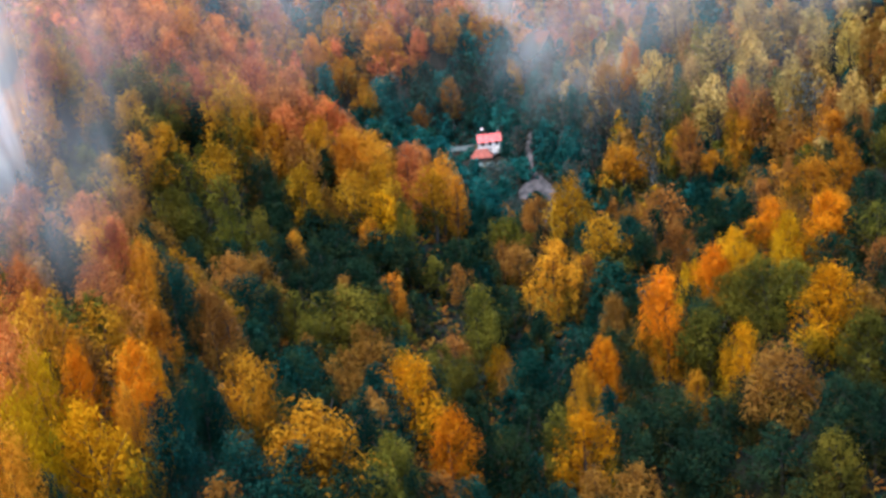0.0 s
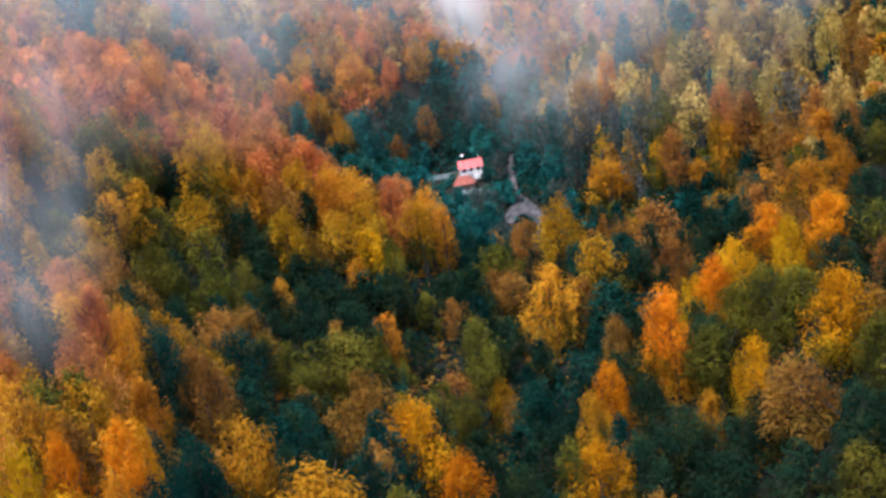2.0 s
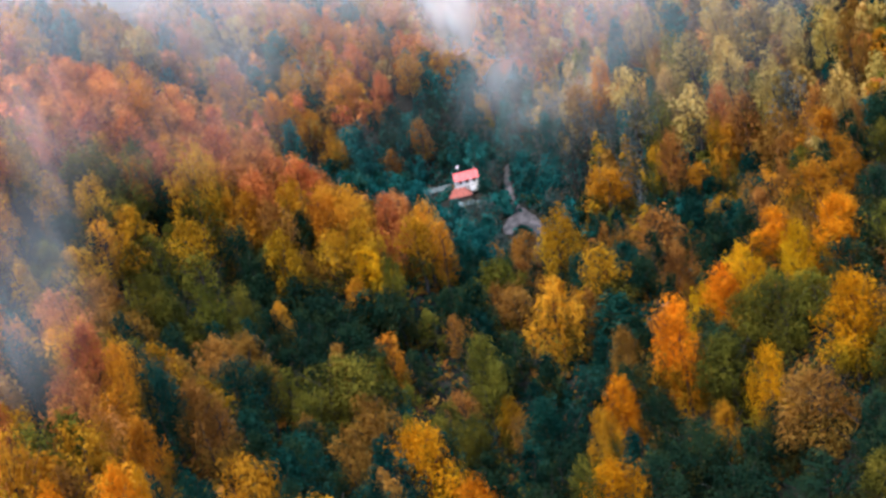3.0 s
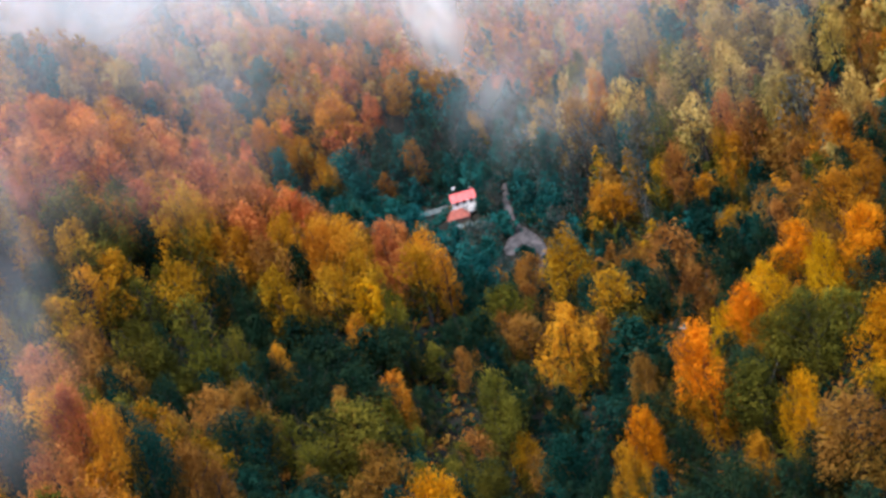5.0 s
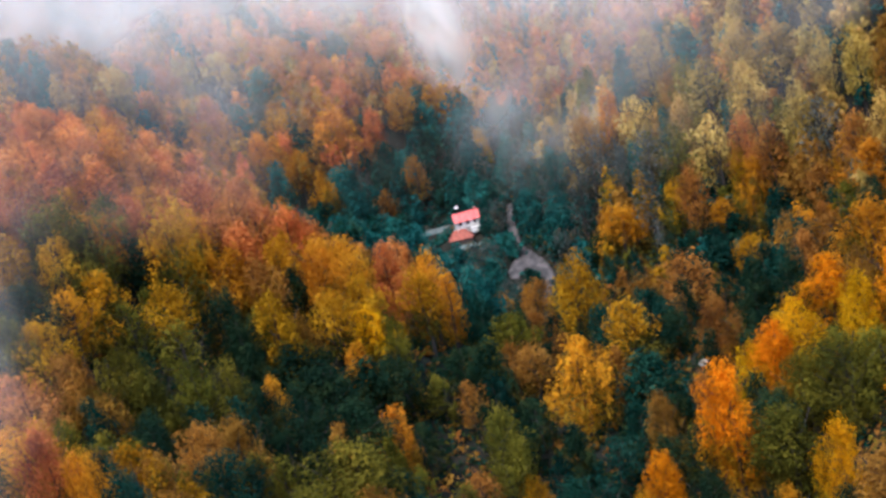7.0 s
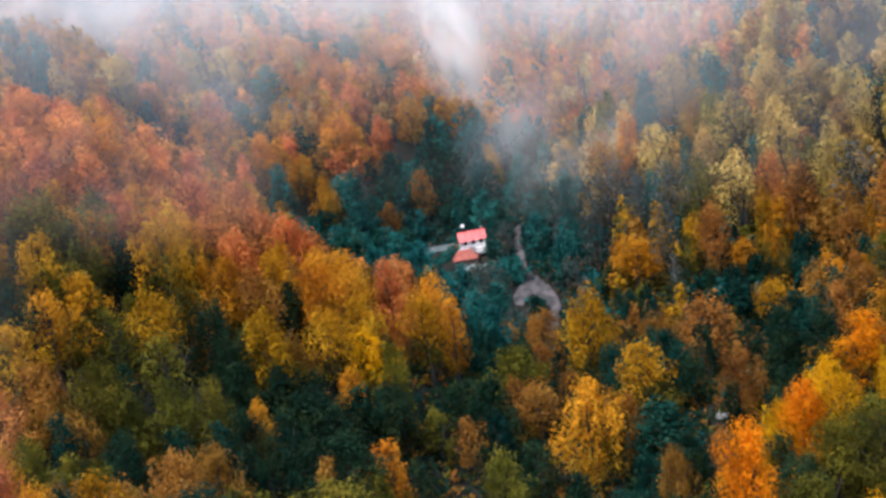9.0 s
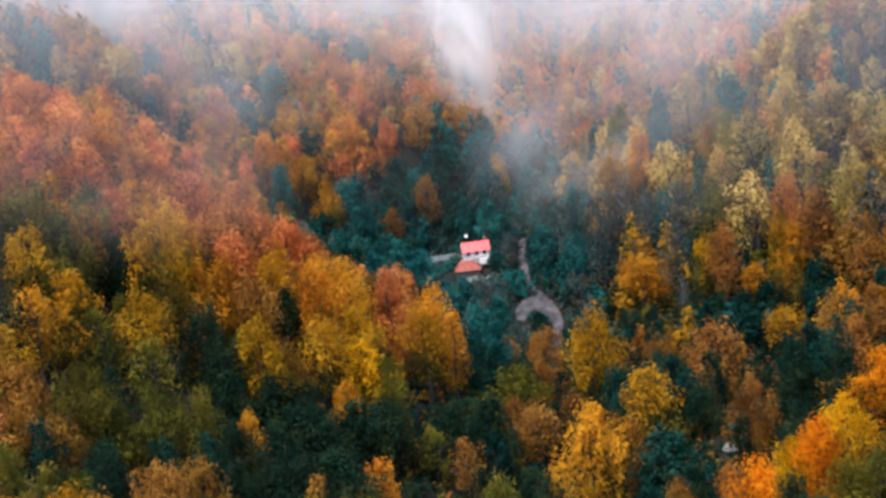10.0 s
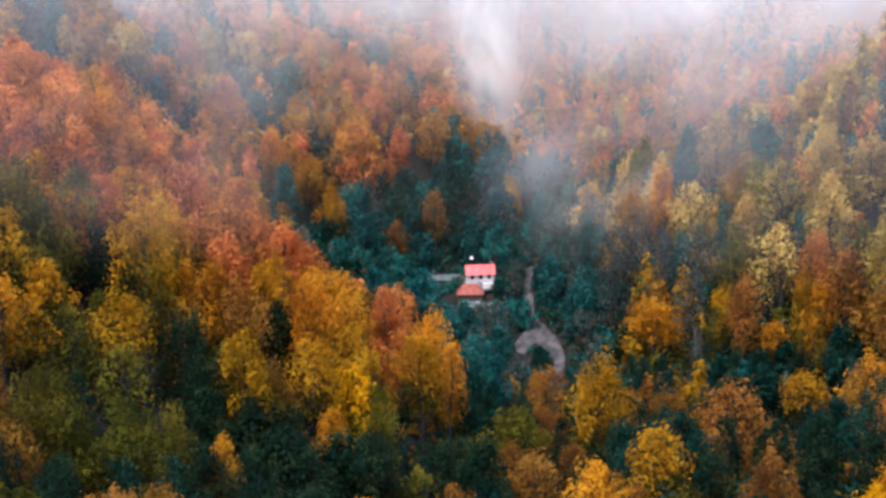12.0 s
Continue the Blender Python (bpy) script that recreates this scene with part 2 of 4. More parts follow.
def trunk_mesh(name, material, height, radius, limbs, seed, spread=4.2, low=0.32):
    """A tapered trunk with rising limbs, each a five-sided tube that thins out."""
    g = random.Random(seed)
    verts, faces = [], []

    def tube(points, radii):
        first = len(verts)
        for p, r in zip(points, radii):
            for s in range(5):
                verts.append((p[0] + r * math.cos(s * 1.2566), p[1] + r * math.sin(s * 1.2566), p[2]))
        for i in range(len(points) - 1):
            for s in range(5):
                a, b = first + i * 5 + s, first + i * 5 + (s + 1) % 5
                faces.append((a, b, b + 5, a + 5))

    bend = [(g.uniform(-0.25, 0.25) * i, g.uniform(-0.25, 0.25) * i, height * f) for i, f in enumerate((-0.09, 0.02, 0.25, 0.5, 0.75, 0.97))]
    tube(bend, [radius * k for k in (1.7, 1.15, 0.85, 0.62, 0.36, 0.06)])
    for i in range(limbs):
        f = low + (0.88 - low) * i / limbs
        a = i * 2.4 + g.uniform(-0.4, 0.4)
        j = min(4, max(1, int(f * 4) + 1))
        o = Vector(bend[j]).lerp(Vector(bend[min(5, j + 1)]), 0.3)
        o.z = height * f
        rch = spread * (1.15 - 0.7 * abs(f - 0.5)) * g.uniform(0.7, 1.05)
        pts = [o, o + Vector((math.cos(a), math.sin(a), 0.5)) * rch * 0.45, o + Vector((math.cos(a + 0.2), math.sin(a + 0.2), 0.85)) * rch]
        tube(pts, [radius * 0.52 * (1.2 - f), radius * 0.34 * (1.2 - f), 0.04])
    return surface(name, verts, faces, material)


def part(name, mesh, parent, label=""):
    ob = new(name, mesh)
    ob.parent = parent
    return tagged(ob, label)


def tree_thing(name, crown, trunk):
    root = new(name)
    root.empty_display_size = 0.5
    part("trunk", trunk, root)
    part("crown", crown, root)
    return root


FORMS = {}
for i, (form, leaves, lobes, leaf) in enumerate((("dome", 3900, 42, 0.50), ("egg", 3800, 40, 0.49), ("broad", 3900, 44, 0.50), ("dome", 3800, 38, 0.50), ("egg", 3800, 44, 0.49))):
    P, N, S = crown_points(form, leaves, lobes, 11 + i, leaf)
    FORMS["leafy" + str(i)] = (leaf_mesh("crown", P, N, S, LEAVES["O"]), trunk_mesh("trunk", BARK, 19.0, 0.42, 12, 40 + i, 5.0))
for i in range(2):
    P, N, S = crown_points("thin", 2000, 44, 31 + i, 0.50)
    FORMS["sparse" + str(i)] = (leaf_mesh("crown", P, N, S, LEAVES["L"]), trunk_mesh("trunk", BARK, 19.4, 0.5, 18, 60 + i, 5.2))
for i in range(3):
    P, N, S = crown_points(("egg", "dome", "spire")[i], 2600, 44, 51 + i, 0.68)
    FORMS["green" + str(i)] = (leaf_mesh("crown", P, N, S, LEAVES["E"]), trunk_mesh("trunk", BARK, 18.5, 0.36, 8, 70 + i, 3.0))
for i in range(2):
    P, N, S = crown_points("thin", 1000, 60, 81 + i, 0.45)
    FORMS["bare" + str(i)] = (leaf_mesh("crown", P, N, S, LEAVES["T"]), trunk_mesh("trunk", (BARK, PALE_BARK)[i], 19.6, 0.3, 26, 90 + i, 4.4, 0.3))
for i, form in enumerate(("dome", "egg", "broad", "dome")):
    # the trees nearest the camera carry finer foliage
    P, N, S = crown_points(form, 7000, 52, 211 + i, 0.375)
    FORMS["full" + str(i)] = (leaf_mesh("crown", P, N, S, LEAVES["O"]), trunk_mesh("trunk", BARK, 19.0, 0.42, 12, 240 + i, 5.0))

for i, form in enumerate(("dome", "egg", "broad")):
    # the understorey between the tall trees
    P, N, S = crown_points(form, 2100, 30, 261 + i, 0.62)
    FORMS["low" + str(i)] = (leaf_mesh("crown", P, N, S, LEAVES["O"]), trunk_mesh("trunk", BARK, 19.0, 0.36, 7, 280 + i, 4.0))

KIND = {
    "R": ("broadleaf_tree", "broadleaf tree with rust red autumn leaves on forested hillside", ("leafy0", "leafy1", "sparse0", "leafy3", "leafy4", "sparse1")),
    "O": ("broadleaf_tree", "broadleaf tree with bright orange autumn leaves on the slope", ("leafy0", "leafy1", "leafy2", "leafy3", "leafy4", "sparse1")),
    "V": ("broadleaf_tree", "broadleaf tree with glowing orange autumn crown among duller trees", ("leafy0", "leafy1", "leafy3", "leafy4")),
    "G": ("broadleaf_tree", "broadleaf tree with golden autumn crown on the slope", ("leafy0", "leafy1", "leafy2", "leafy3", "sparse0")),
    "Y": ("broadleaf_tree", "broadleaf tree with bright yellow autumn leaves among darker trees", ("leafy1", "leafy3", "leafy4")),
    "P": ("broadleaf_tree", "broadleaf tree with thin ochre leaves, paler for haze, on the slope", ("sparse0", "leafy1", "sparse1", "leafy4")),
    "L": ("broadleaf_tree", "broadleaf tree turning from olive green to yellow", ("leafy0", "leafy2", "leafy4", "sparse0", "sparse1")),
    "B": ("broadleaf_tree", "half-bare broadleaf tree with brown and ochre leaves", ("leafy2", "sparse0", "sparse1")),
    "D": ("green_tree", "still green broadleaf tree in the shaded valley", ("green0", "green1", "leafy2")),
    "E": ("evergreen_tree", "dark blue-green evergreen tree in the valley", ("green0", "green1", "green2")),
    "H": ("evergreen_tree", "evergreen tree near the house, blue-green with valley haze in its leaf colour", ("green0", "green1", "green2")),
    "W": ("bare_tree", "slender leafless tree with pale trunk in the dark gully", ("bare1",)),
    "T": ("bare_tree", "nearly leafless grey tree with thin upright branches", ("bare0",)),
}
MODELS = {}
planted = []


def plant(x, y, wide, high, tone, group, detail=1):
    """One tree on the ground at x, y with that crown width and total height."""
    name, label, forms = KIND[tone]
    form = forms[rng.integers(len(forms))]
    if detail == 2:
        form = "full" + str(rng.integers(4))
    elif detail == 0 and form[:5] != "spars" and form[:4] != "bare":
        form = "low" + str(rng.integers(3))
    m = Matrix.LocRotScale((x, y, float(land(x, y)) - 0.2), Euler((rng.normal() * 0.025, rng.normal() * 0.025, rng.uniform(0, 6.283))), (wide / 11.0, wide / 11.0, high / 20.0))
    if (form, tone) not in MODELS:
        ob = tree_thing(name, *FORMS[form])
        for c in ob.children:
            if c.name.startswith("crown"):
                c.material_slots[0].link = "OBJECT"
                c.material_slots[0].material = LEAVES[tone.replace("W", "T")]
        tagged(ob, label, "tree", group)
        ob.matrix_basis = m
        ob["form"] = form
        MODELS[form, tone] = ob
    else:
        model = MODELS[form, tone]
        ob = copy_thing(model, Matrix.Identity(4))
        ob.matrix_basis = m
        tagged(ob, label, "tree", group)
    planted.append((x, y, wide))
    return ob


NEARLEFT = [
    (-88.1, 271.9, 13.1, 20.6, 'R'), (-71.2, 194.5, 9, 20.6, 'E'), (-77.6, 200, 10.3, 20.6, 'R'), (-64.7, 209.6, 8.4, 20.6, 'R'),
    (-59.9, 206.4, 6.6, 20.6, 'O'), (-51.5, 176.7, 6.7, 20.6, 'O'), (-61.8, 184.4, 9.5, 20.6, 'R'), (-57.3, 145.9, 8.1, 20.6, 'O'),
    (-63.4, 155.2, 7.7, 20.6, 'R'), (-47.8, 145.3, 7.6, 20.6, 'V'), (-50.2, 137.6, 6.1, 20.6, 'V'), (-56.3, 135.1, 6.8, 20.6, 'R'),
    (-45.3, 150.2, 5, 20.6, 'V'), (-52.7, 132.8, 6, 20.6, 'Y'), (-46.2, 128.5, 9.5, 20.6, 'Y'), (-51.9, 123.4, 6.4, 20.6, 'Y'),
    (-44.3, 137.8, 4.6, 20.6, 'O'), (-51.6, 116.2, 5.4, 20.6, 'O'), (-49.3, 120.6, 5.6, 15.6, 'E'),
]
VALLEYFRONT_1 = [
    (-55.3, 206.5, 8.8, 19.6, 'E'), (-49.8, 208.1, 8.3, 19.6, 'B'), (-50.9, 270.8, 12.8, 19.6, 'B'), (-50.9, 249.6, 13.2, 19.6, 'E'),
    (-44.3, 155, 6.4, 19.6, 'E'), (-42.3, 163.6, 6.7, 19.6, 'E'), (-38.3, 176, 10.7, 21.7, 'G'), (-41.9, 140, 8.7, 19.6, 'E'),
    (-35.7, 149.2, 10.8, 16.6, 'E'), (-27.9, 170.7, 16.3, 21.6, 'G'), (-34.1, 263, 20.7, 21.5, 'L'), (-26.2, 253.1, 12.7, 19.6, 'B'),
    (-16.6, 235, 15.1, 20.9, 'V'), (-9.7, 216.6, 11.2, 19.6, 'V'), (-19.3, 195.2, 10.2, 16.6, 'L'), (-24.4, 200.4, 5.4, 19.6, 'E'),
    (-36.3, 209.3, 7.9, 16.6, 'D'), (-2, 290, 12.9, 28.3, 'L'), (2.2, 286.2, 9.1, 16.6, 'G'),
]
VALLEYFRONT_2 = [
    (-6.8, 257.4, 10.3, 19.6, 'L'), (10.5, 271.7, 14.5, 21.6, 'E'), (1, 223, 13.4, 19.6, 'D'), (12.8, 237.2, 10.3, 19.6, 'L'),
    (17.9, 234.1, 13.4, 21.6, 'V'), (20.6, 258.2, 7.2, 19.6, 'G'), (33.7, 292.7, 8.5, 19.6, 'B'), (-35.5, 188.9, 7.2, 15.6, 'D'),
    (13.3, 300.8, 9.5, 16.6, 'D'),
]
RIGHTSPUR_1 = [
    (53.3, 243, 8.5, 22.5, 'Y'), (44.1, 243.9, 7.9, 16.6, 'G'), (60.2, 234.9, 15.4, 19.6, 'B'), (72.3, 243.4, 15.1, 22.6, 'V'),
    (76.3, 230, 12.7, 19.6, 'L'), (65.5, 213.1, 13.9, 19.6, 'L'), (49.1, 256.5, 15, 19.6, 'L'), (53.2, 236.7, 11.6, 16.6, 'D'),
    (37.5, 241.4, 14.3, 19.6, 'D'), (33.2, 256.8, 10.9, 19.6, 'D'), (27.1, 236.2, 14.1, 19.6, 'D'), (41.4, 229.3, 15.2, 19.6, 'D'),
    (56.5, 221.2, 14.9, 19.6, 'D'), (72.6, 215.3, 10.9, 19.6, 'D'), (66.6, 223.1, 12.4, 19.6, 'D'), (41.8, 269, 13, 29.2, 'V'),
    (50.1, 282.8, 9.8, 20.6, 'Y'), (56.7, 281.2, 11.7, 20.6, 'V'), (62.1, 279.8, 10.4, 20.6, 'Y'),
]
RIGHTSPUR_2 = [
    (73.6, 292, 13.7, 17.1, 'V'), (72.3, 271.8, 8.9, 20.6, 'Y'), (63.2, 260.1, 13.4, 20.6, 'L'), (57.4, 267.6, 11.3, 17.6, 'L'),
    (49.7, 265.3, 13.6, 17.6, 'D'), (80.4, 273, 12.8, 20.6, 'V'), (84.3, 292.9, 13.8, 20.6, 'O'), (84.4, 318, 13.5, 13.6, 'B'),
    (100.7, 331, 14.1, 18, 'O'), (113.6, 378.2, 10, 20.6, 'G'), (110, 339, 9.7, 23.3, 'P'), (93.8, 295.4, 11.2, 20.6, 'O'),
    (27, 272.3, 9.5, 20.6, 'V'),
]
CREST_1 = [
    (-104.6, 385.4, 18.8, 21.6, 'R'), (-94.5, 385, 16, 21.6, 'R'), (-84.6, 384.6, 14.1, 21.6, 'O'), (-76.9, 374.6, 15.4, 21.6, 'R'),
    (-70.2, 373, 13.6, 21.6, 'R'), (-63.5, 371.7, 13.5, 21.6, 'R'), (-57, 370.1, 13.4, 21.6, 'R'), (-50.9, 375, 13.6, 21.6, 'R'),
    (-44.7, 380.7, 14.7, 21.6, 'R'), (-38.2, 385.6, 14.9, 21.6, 'R'), (-31.2, 381.2, 13, 21.6, 'O'), (-106.1, 358.6, 15, 21.6, 'R'),
    (-86.2, 360.7, 14.1, 21.6, 'R'), (-95.2, 355.9, 14.8, 21.6, 'R'), (-54.1, 354.9, 13.6, 21.6, 'R'), (-65.2, 351.9, 13.6, 21.6, 'O'),
    (-77.8, 346.4, 11.8, 21.6, 'R'), (-45.9, 354.6, 13.6, 21.6, 'O'), (-37.7, 348, 13.3, 25.8, 'O'),
]
CREST_2 = [
    (-27.8, 498, 14.4, 16.2, 'R'), (-17.5, 405, 15.8, 23.9, 'R'), (-10.6, 374, 12.8, 28.6, 'O'), (-12.6, 354, 15.2, 25, 'G'),
    (-6.3, 362, 10.7, 26.5, 'O'), (-90.2, 393.3, 14, 21.6, 'O'), (-100.6, 364.5, 12.9, 21.6, 'R'), (-92.2, 374.3, 11.7, 21.6, 'R'),
]
RIDGEFACE_1 = [
    (-92.9, 330.3, 16.7, 21.6, 'L'), (-84.4, 326.3, 12.7, 21.6, 'L'), (-82.2, 342.4, 11.7, 21.6, 'L'), (-67.1, 334, 15.1, 31.8, 'G'),
    (-74.5, 335.3, 10.7, 19.6, 'D'), (-59.4, 336.7, 12.2, 21.6, 'O'), (-35, 370.1, 13.4, 21.6, 'O'), (-30.1, 361.7, 13.9, 21.6, 'O'),
    (-43.3, 345.8, 9.4, 18.6, 'D'), (-27, 346.3, 13.3, 21.6, 'G'), (-32.6, 335, 12.1, 23.6, 'G'), (-25.9, 338, 12.3, 18.4, 'Y'),
    (-20.7, 332.6, 9, 21.6, 'L'), (-45.1, 318, 15, 27.9, 'G'), (-50.4, 339.8, 12.3, 21.6, 'B'), (-54.7, 341.8, 11.6, 21.6, 'O'),
    (-59.1, 325.6, 10.3, 18.6, 'D'), (-67.3, 316, 15, 21, 'G'), (-63.8, 303.1, 14.4, 21.6, 'L'),
]
RIDGEFACE_2 = [
    (-80, 310.5, 12, 21.6, 'G'), (-85, 302, 12.4, 21.6, 'O'), (-91.4, 298.4, 13.7, 21.6, 'D'), (-74.3, 309, 10.6, 18.6, 'L'),
    (-88.7, 289, 14, 21.6, 'G'), (-93.7, 285.2, 10.5, 21.6, 'L'), (-76, 287.3, 13.8, 21.6, 'L'), (-84.5, 286.8, 11.9, 18.6, 'B'),
    (-69.8, 289.5, 12.5, 18.6, 'L'), (-59.8, 290, 12.5, 21.6, 'L'), (-53.9, 315.2, 10.7, 18.6, 'D'), (-54.8, 292.1, 9.2, 21.6, 'L'),
    (-95.4, 308.9, 12.8, 21.6, 'G'), (-43.9, 311.4, 14.8, 18.6, 'D'), (-36.7, 311, 15.5, 18.6, 'D'), (-28.2, 315, 15.7, 19.6, 'D'),
    (-20.5, 324.6, 12.6, 18.6, 'D'), (-31.8, 291.6, 17.2, 19.6, 'D'), (-40.6, 288.7, 13.1, 18.6, 'D'),
]
RIDGEFACE_3 = [
    (-58.3, 263.3, 11.9, 19.6, 'B'), (-49.5, 290.7, 9.9, 17.6, 'D'), (-67.3, 268.2, 11, 18.6, 'D'), (-59.5, 214.9, 7.6, 17.6, 'E'),
    (-43, 327.4, 10.4, 18.6, 'B'), (-52.2, 307.3, 9.8, 17.6, 'D'),
]
VALLEY = [
    (26.6, 366, 16.5, 29.6, 'G'), (20.5, 397, 12, 20.6, 'B'), (7.7, 351.8, 17, 20.6, 'L'), (10.8, 334.8, 12.3, 17.6, 'B'),
    (19.7, 315, 15, 25.9, 'O'), (35.4, 328, 15.8, 22, 'G'), (55.6, 350, 17.9, 23.6, 'B'), (50.9, 308.3, 9.3, 20.6, 'B'),
    (34.6, 308, 15.7, 19.2, 'E'), (5.4, 395.8, 12.8, 20.6, 'H'), (-1.1, 329.9, 12.1, 20.6, 'D'),
]
GULLY = [
    (57, 441, 18.2, 23.1, 'G'), (74.7, 431, 11.8, 20.9, 'G'), (84.5, 413, 10.8, 14.8, 'G'), (84.7, 389, 14.8, 18.8, 'G'),
    (85.9, 349, 14.9, 22.9, 'B'), (91.5, 404.1, 9.6, 26.6, 'G'), (97.4, 399, 11.4, 15.5, 'E'), (79.2, 399.6, 13.3, 16.6, 'E'),
    (71.2, 401.9, 11.4, 16.6, 'E'), (49, 447.6, 12.6, 16.6, 'D'), (94.4, 371.2, 13.9, 21.6, 'O'), (91.7, 409.8, 8.5, 26.6, 'G'),
    (50.7, 393.5, 12, 18.6, 'B'), (19.8, 409.4, 8.3, 17.6, 'G'),
]
SLOPE_1 = [
    (113.5, 426, 19.2, 20.5, 'P'), (102.2, 421.8, 15.9, 29.6, 'P'), (109.5, 400.2, 15.2, 29.6, 'P'), (119.9, 402.5, 9.6, 29.6, 'P'),
    (126.2, 391.7, 13.2, 29.6, 'P'), (127.6, 375.4, 12.7, 29.6, 'B'), (94.9, 445.8, 21, 29.6, 'P'), (89.5, 502.5, 17.7, 29.6, 'P'),
    (88.8, 472.4, 11.1, 29.6, 'B'), (80, 505.5, 11.8, 29.6, 'H'), (70.5, 492.1, 11, 29.6, 'O'), (89.1, 424.4, 17, 29.6, 'P'),
    (81, 439.4, 16.5, 29.6, 'L'), (74.6, 458, 16.1, 27.8, 'T'), (64.1, 462.8, 15.2, 29.6, 'T'), (67.2, 434.7, 12.2, 29.6, 'T'),
    (76.6, 417.5, 12.7, 29.6, 'B'), (50.7, 481.4, 16.8, 29.6, 'T'), (49.7, 525, 14.7, 16.4, 'P'),
]
SLOPE_2 = [
    (59.8, 479.1, 17.9, 29.6, 'T'), (48, 463.6, 15.2, 29.6, 'T'), (39.8, 475.6, 16.7, 18.6, 'H'), (75, 478.5, 16.8, 29.6, 'P'),
    (112.3, 388.1, 14.8, 29.6, 'T'), (113.8, 372, 14.3, 26.5, 'B'), (105.8, 391, 14.9, 24, 'B'), (100.8, 404.8, 15.4, 25.6, 'B'),
    (106.4, 382, 14.7, 19.7, 'B'), (103.9, 437.2, 14.4, 29.6, 'P'), (98.6, 476.4, 15.7, 29.6, 'H'), (95.6, 412.5, 12, 29.6, 'R'),
    (92, 460, 13.4, 29.6, 'L'), (84.4, 451.6, 13.1, 29.6, 'P'), (58.5, 490.3, 14.2, 29.6, 'B'),
]
FARLEFT_1 = [
    (-115.6, 606.8, 14.4, 25.6, 'H'), (-109.1, 608, 15.7, 25.6, 'R'), (-113.8, 538.1, 18.2, 25.6, 'P'), (-93.7, 537.2, 11.3, 25.6, 'E'),
    (-86.6, 582.4, 18.6, 25.6, 'R'), (-89.8, 535.5, 13.5, 25.6, 'O'), (-68, 626.5, 17.4, 25.6, 'H'), (-74.5, 580.8, 14.8, 25.6, 'H'),
    (-68.8, 554.3, 14, 25.6, 'O'), (-59.3, 587.4, 16.2, 25.6, 'O'), (-53, 549.3, 12.7, 25.6, 'G'), (-37.4, 576.9, 17, 25.6, 'O'),
    (-43.7, 634.6, 20.3, 25.6, 'R'), (-29, 661, 17, 25.6, 'H'), (-27.1, 596.1, 16.4, 25.6, 'R'), (-19.5, 575.6, 13.3, 25.6, 'R'),
    (-8.3, 652.7, 21, 25.6, 'R'), (-1.1, 727.9, 22.2, 25.6, 'R'), (-54.8, 658.2, 22.6, 25.6, 'O'),
]
FARLEFT_2 = [
    (-85.9, 637.2, 21.9, 25.6, 'P'), (-101.7, 628.7, 19, 25.6, 'P'), (-18.8, 608.6, 18, 25.6, 'B'), (-61.8, 539.6, 11.3, 25.6, 'H'),
    (-45.6, 541.2, 11.3, 25.6, 'O'), (-33.3, 548.3, 13.8, 25.6, 'H'), (-15.8, 560.5, 16.5, 25.6, 'E'), (-5.4, 584.7, 17.2, 25.6, 'B'),
    (-70.9, 526.5, 9.9, 25.6, 'O'),
]
HOUSE = [
    (-6, 552, 13.7, 25.9, 'B'), (-20, 540, 11.8, 23.5, 'B'), (-12, 556, 12.7, 25, 'H'), (19, 541, 15.7, 25, 'H'),
    (33, 517, 15.7, 24.5, 'H'), (41, 474, 16.7, 24.5, 'H'), (-33, 534, 16.7, 24.5, 'H'), (-38, 546, 16.7, 24.5, 'H'),
    (-12, 470, 16.7, 22.1, 'H'), (12, 464, 9.8, 13.5, 'H'), (3, 408, 14.7, 22.6, 'H'), (24, 552, 8.8, 21.2, 'G'),
    (14, 545, 14.7, 25.9, 'T'),
]


for group, rows in (
    ("trees on the near left spur", NEARLEFT),
    ("trees in the front valley", VALLEYFRONT_1),
    ("trees in the front valley", VALLEYFRONT_2),
    ("trees on the right spur", RIGHTSPUR_1),
    ("trees on the right spur", RIGHTSPUR_2),
    ("trees on the ridge crest", CREST_1),
    ("trees on the ridge crest", CREST_2),
    ("trees on the ridge face", RIDGEFACE_1),
    ("trees on the ridge face", RIDGEFACE_2),
    ("trees on the ridge face", RIDGEFACE_3),
    ("trees in the valley", VALLEY),
    ("trees in the gully", GULLY),
    ("trees on the far right slope", SLOPE_1),
    ("trees on the far right slope", SLOPE_2),
    ("trees on the far left slope", FARLEFT_1),
    ("trees on the far left slope", FARLEFT_2),
    ("trees round the house", HOUSE),
):
    for x, y, wide, high, tone in rows:
        plant(x, y, wide, high, tone, group, 2 if y < 300 and tone != "T" else 1)

plant(64.2, 421.7, 4.0, 21.0, "W", "trees in the gully")
plant(25.0, 466.0, 7.0, 7.0, "E", "trees round the house")
plant(14.6, 504.5, 6.0, 7.5, "H", "trees round the house")


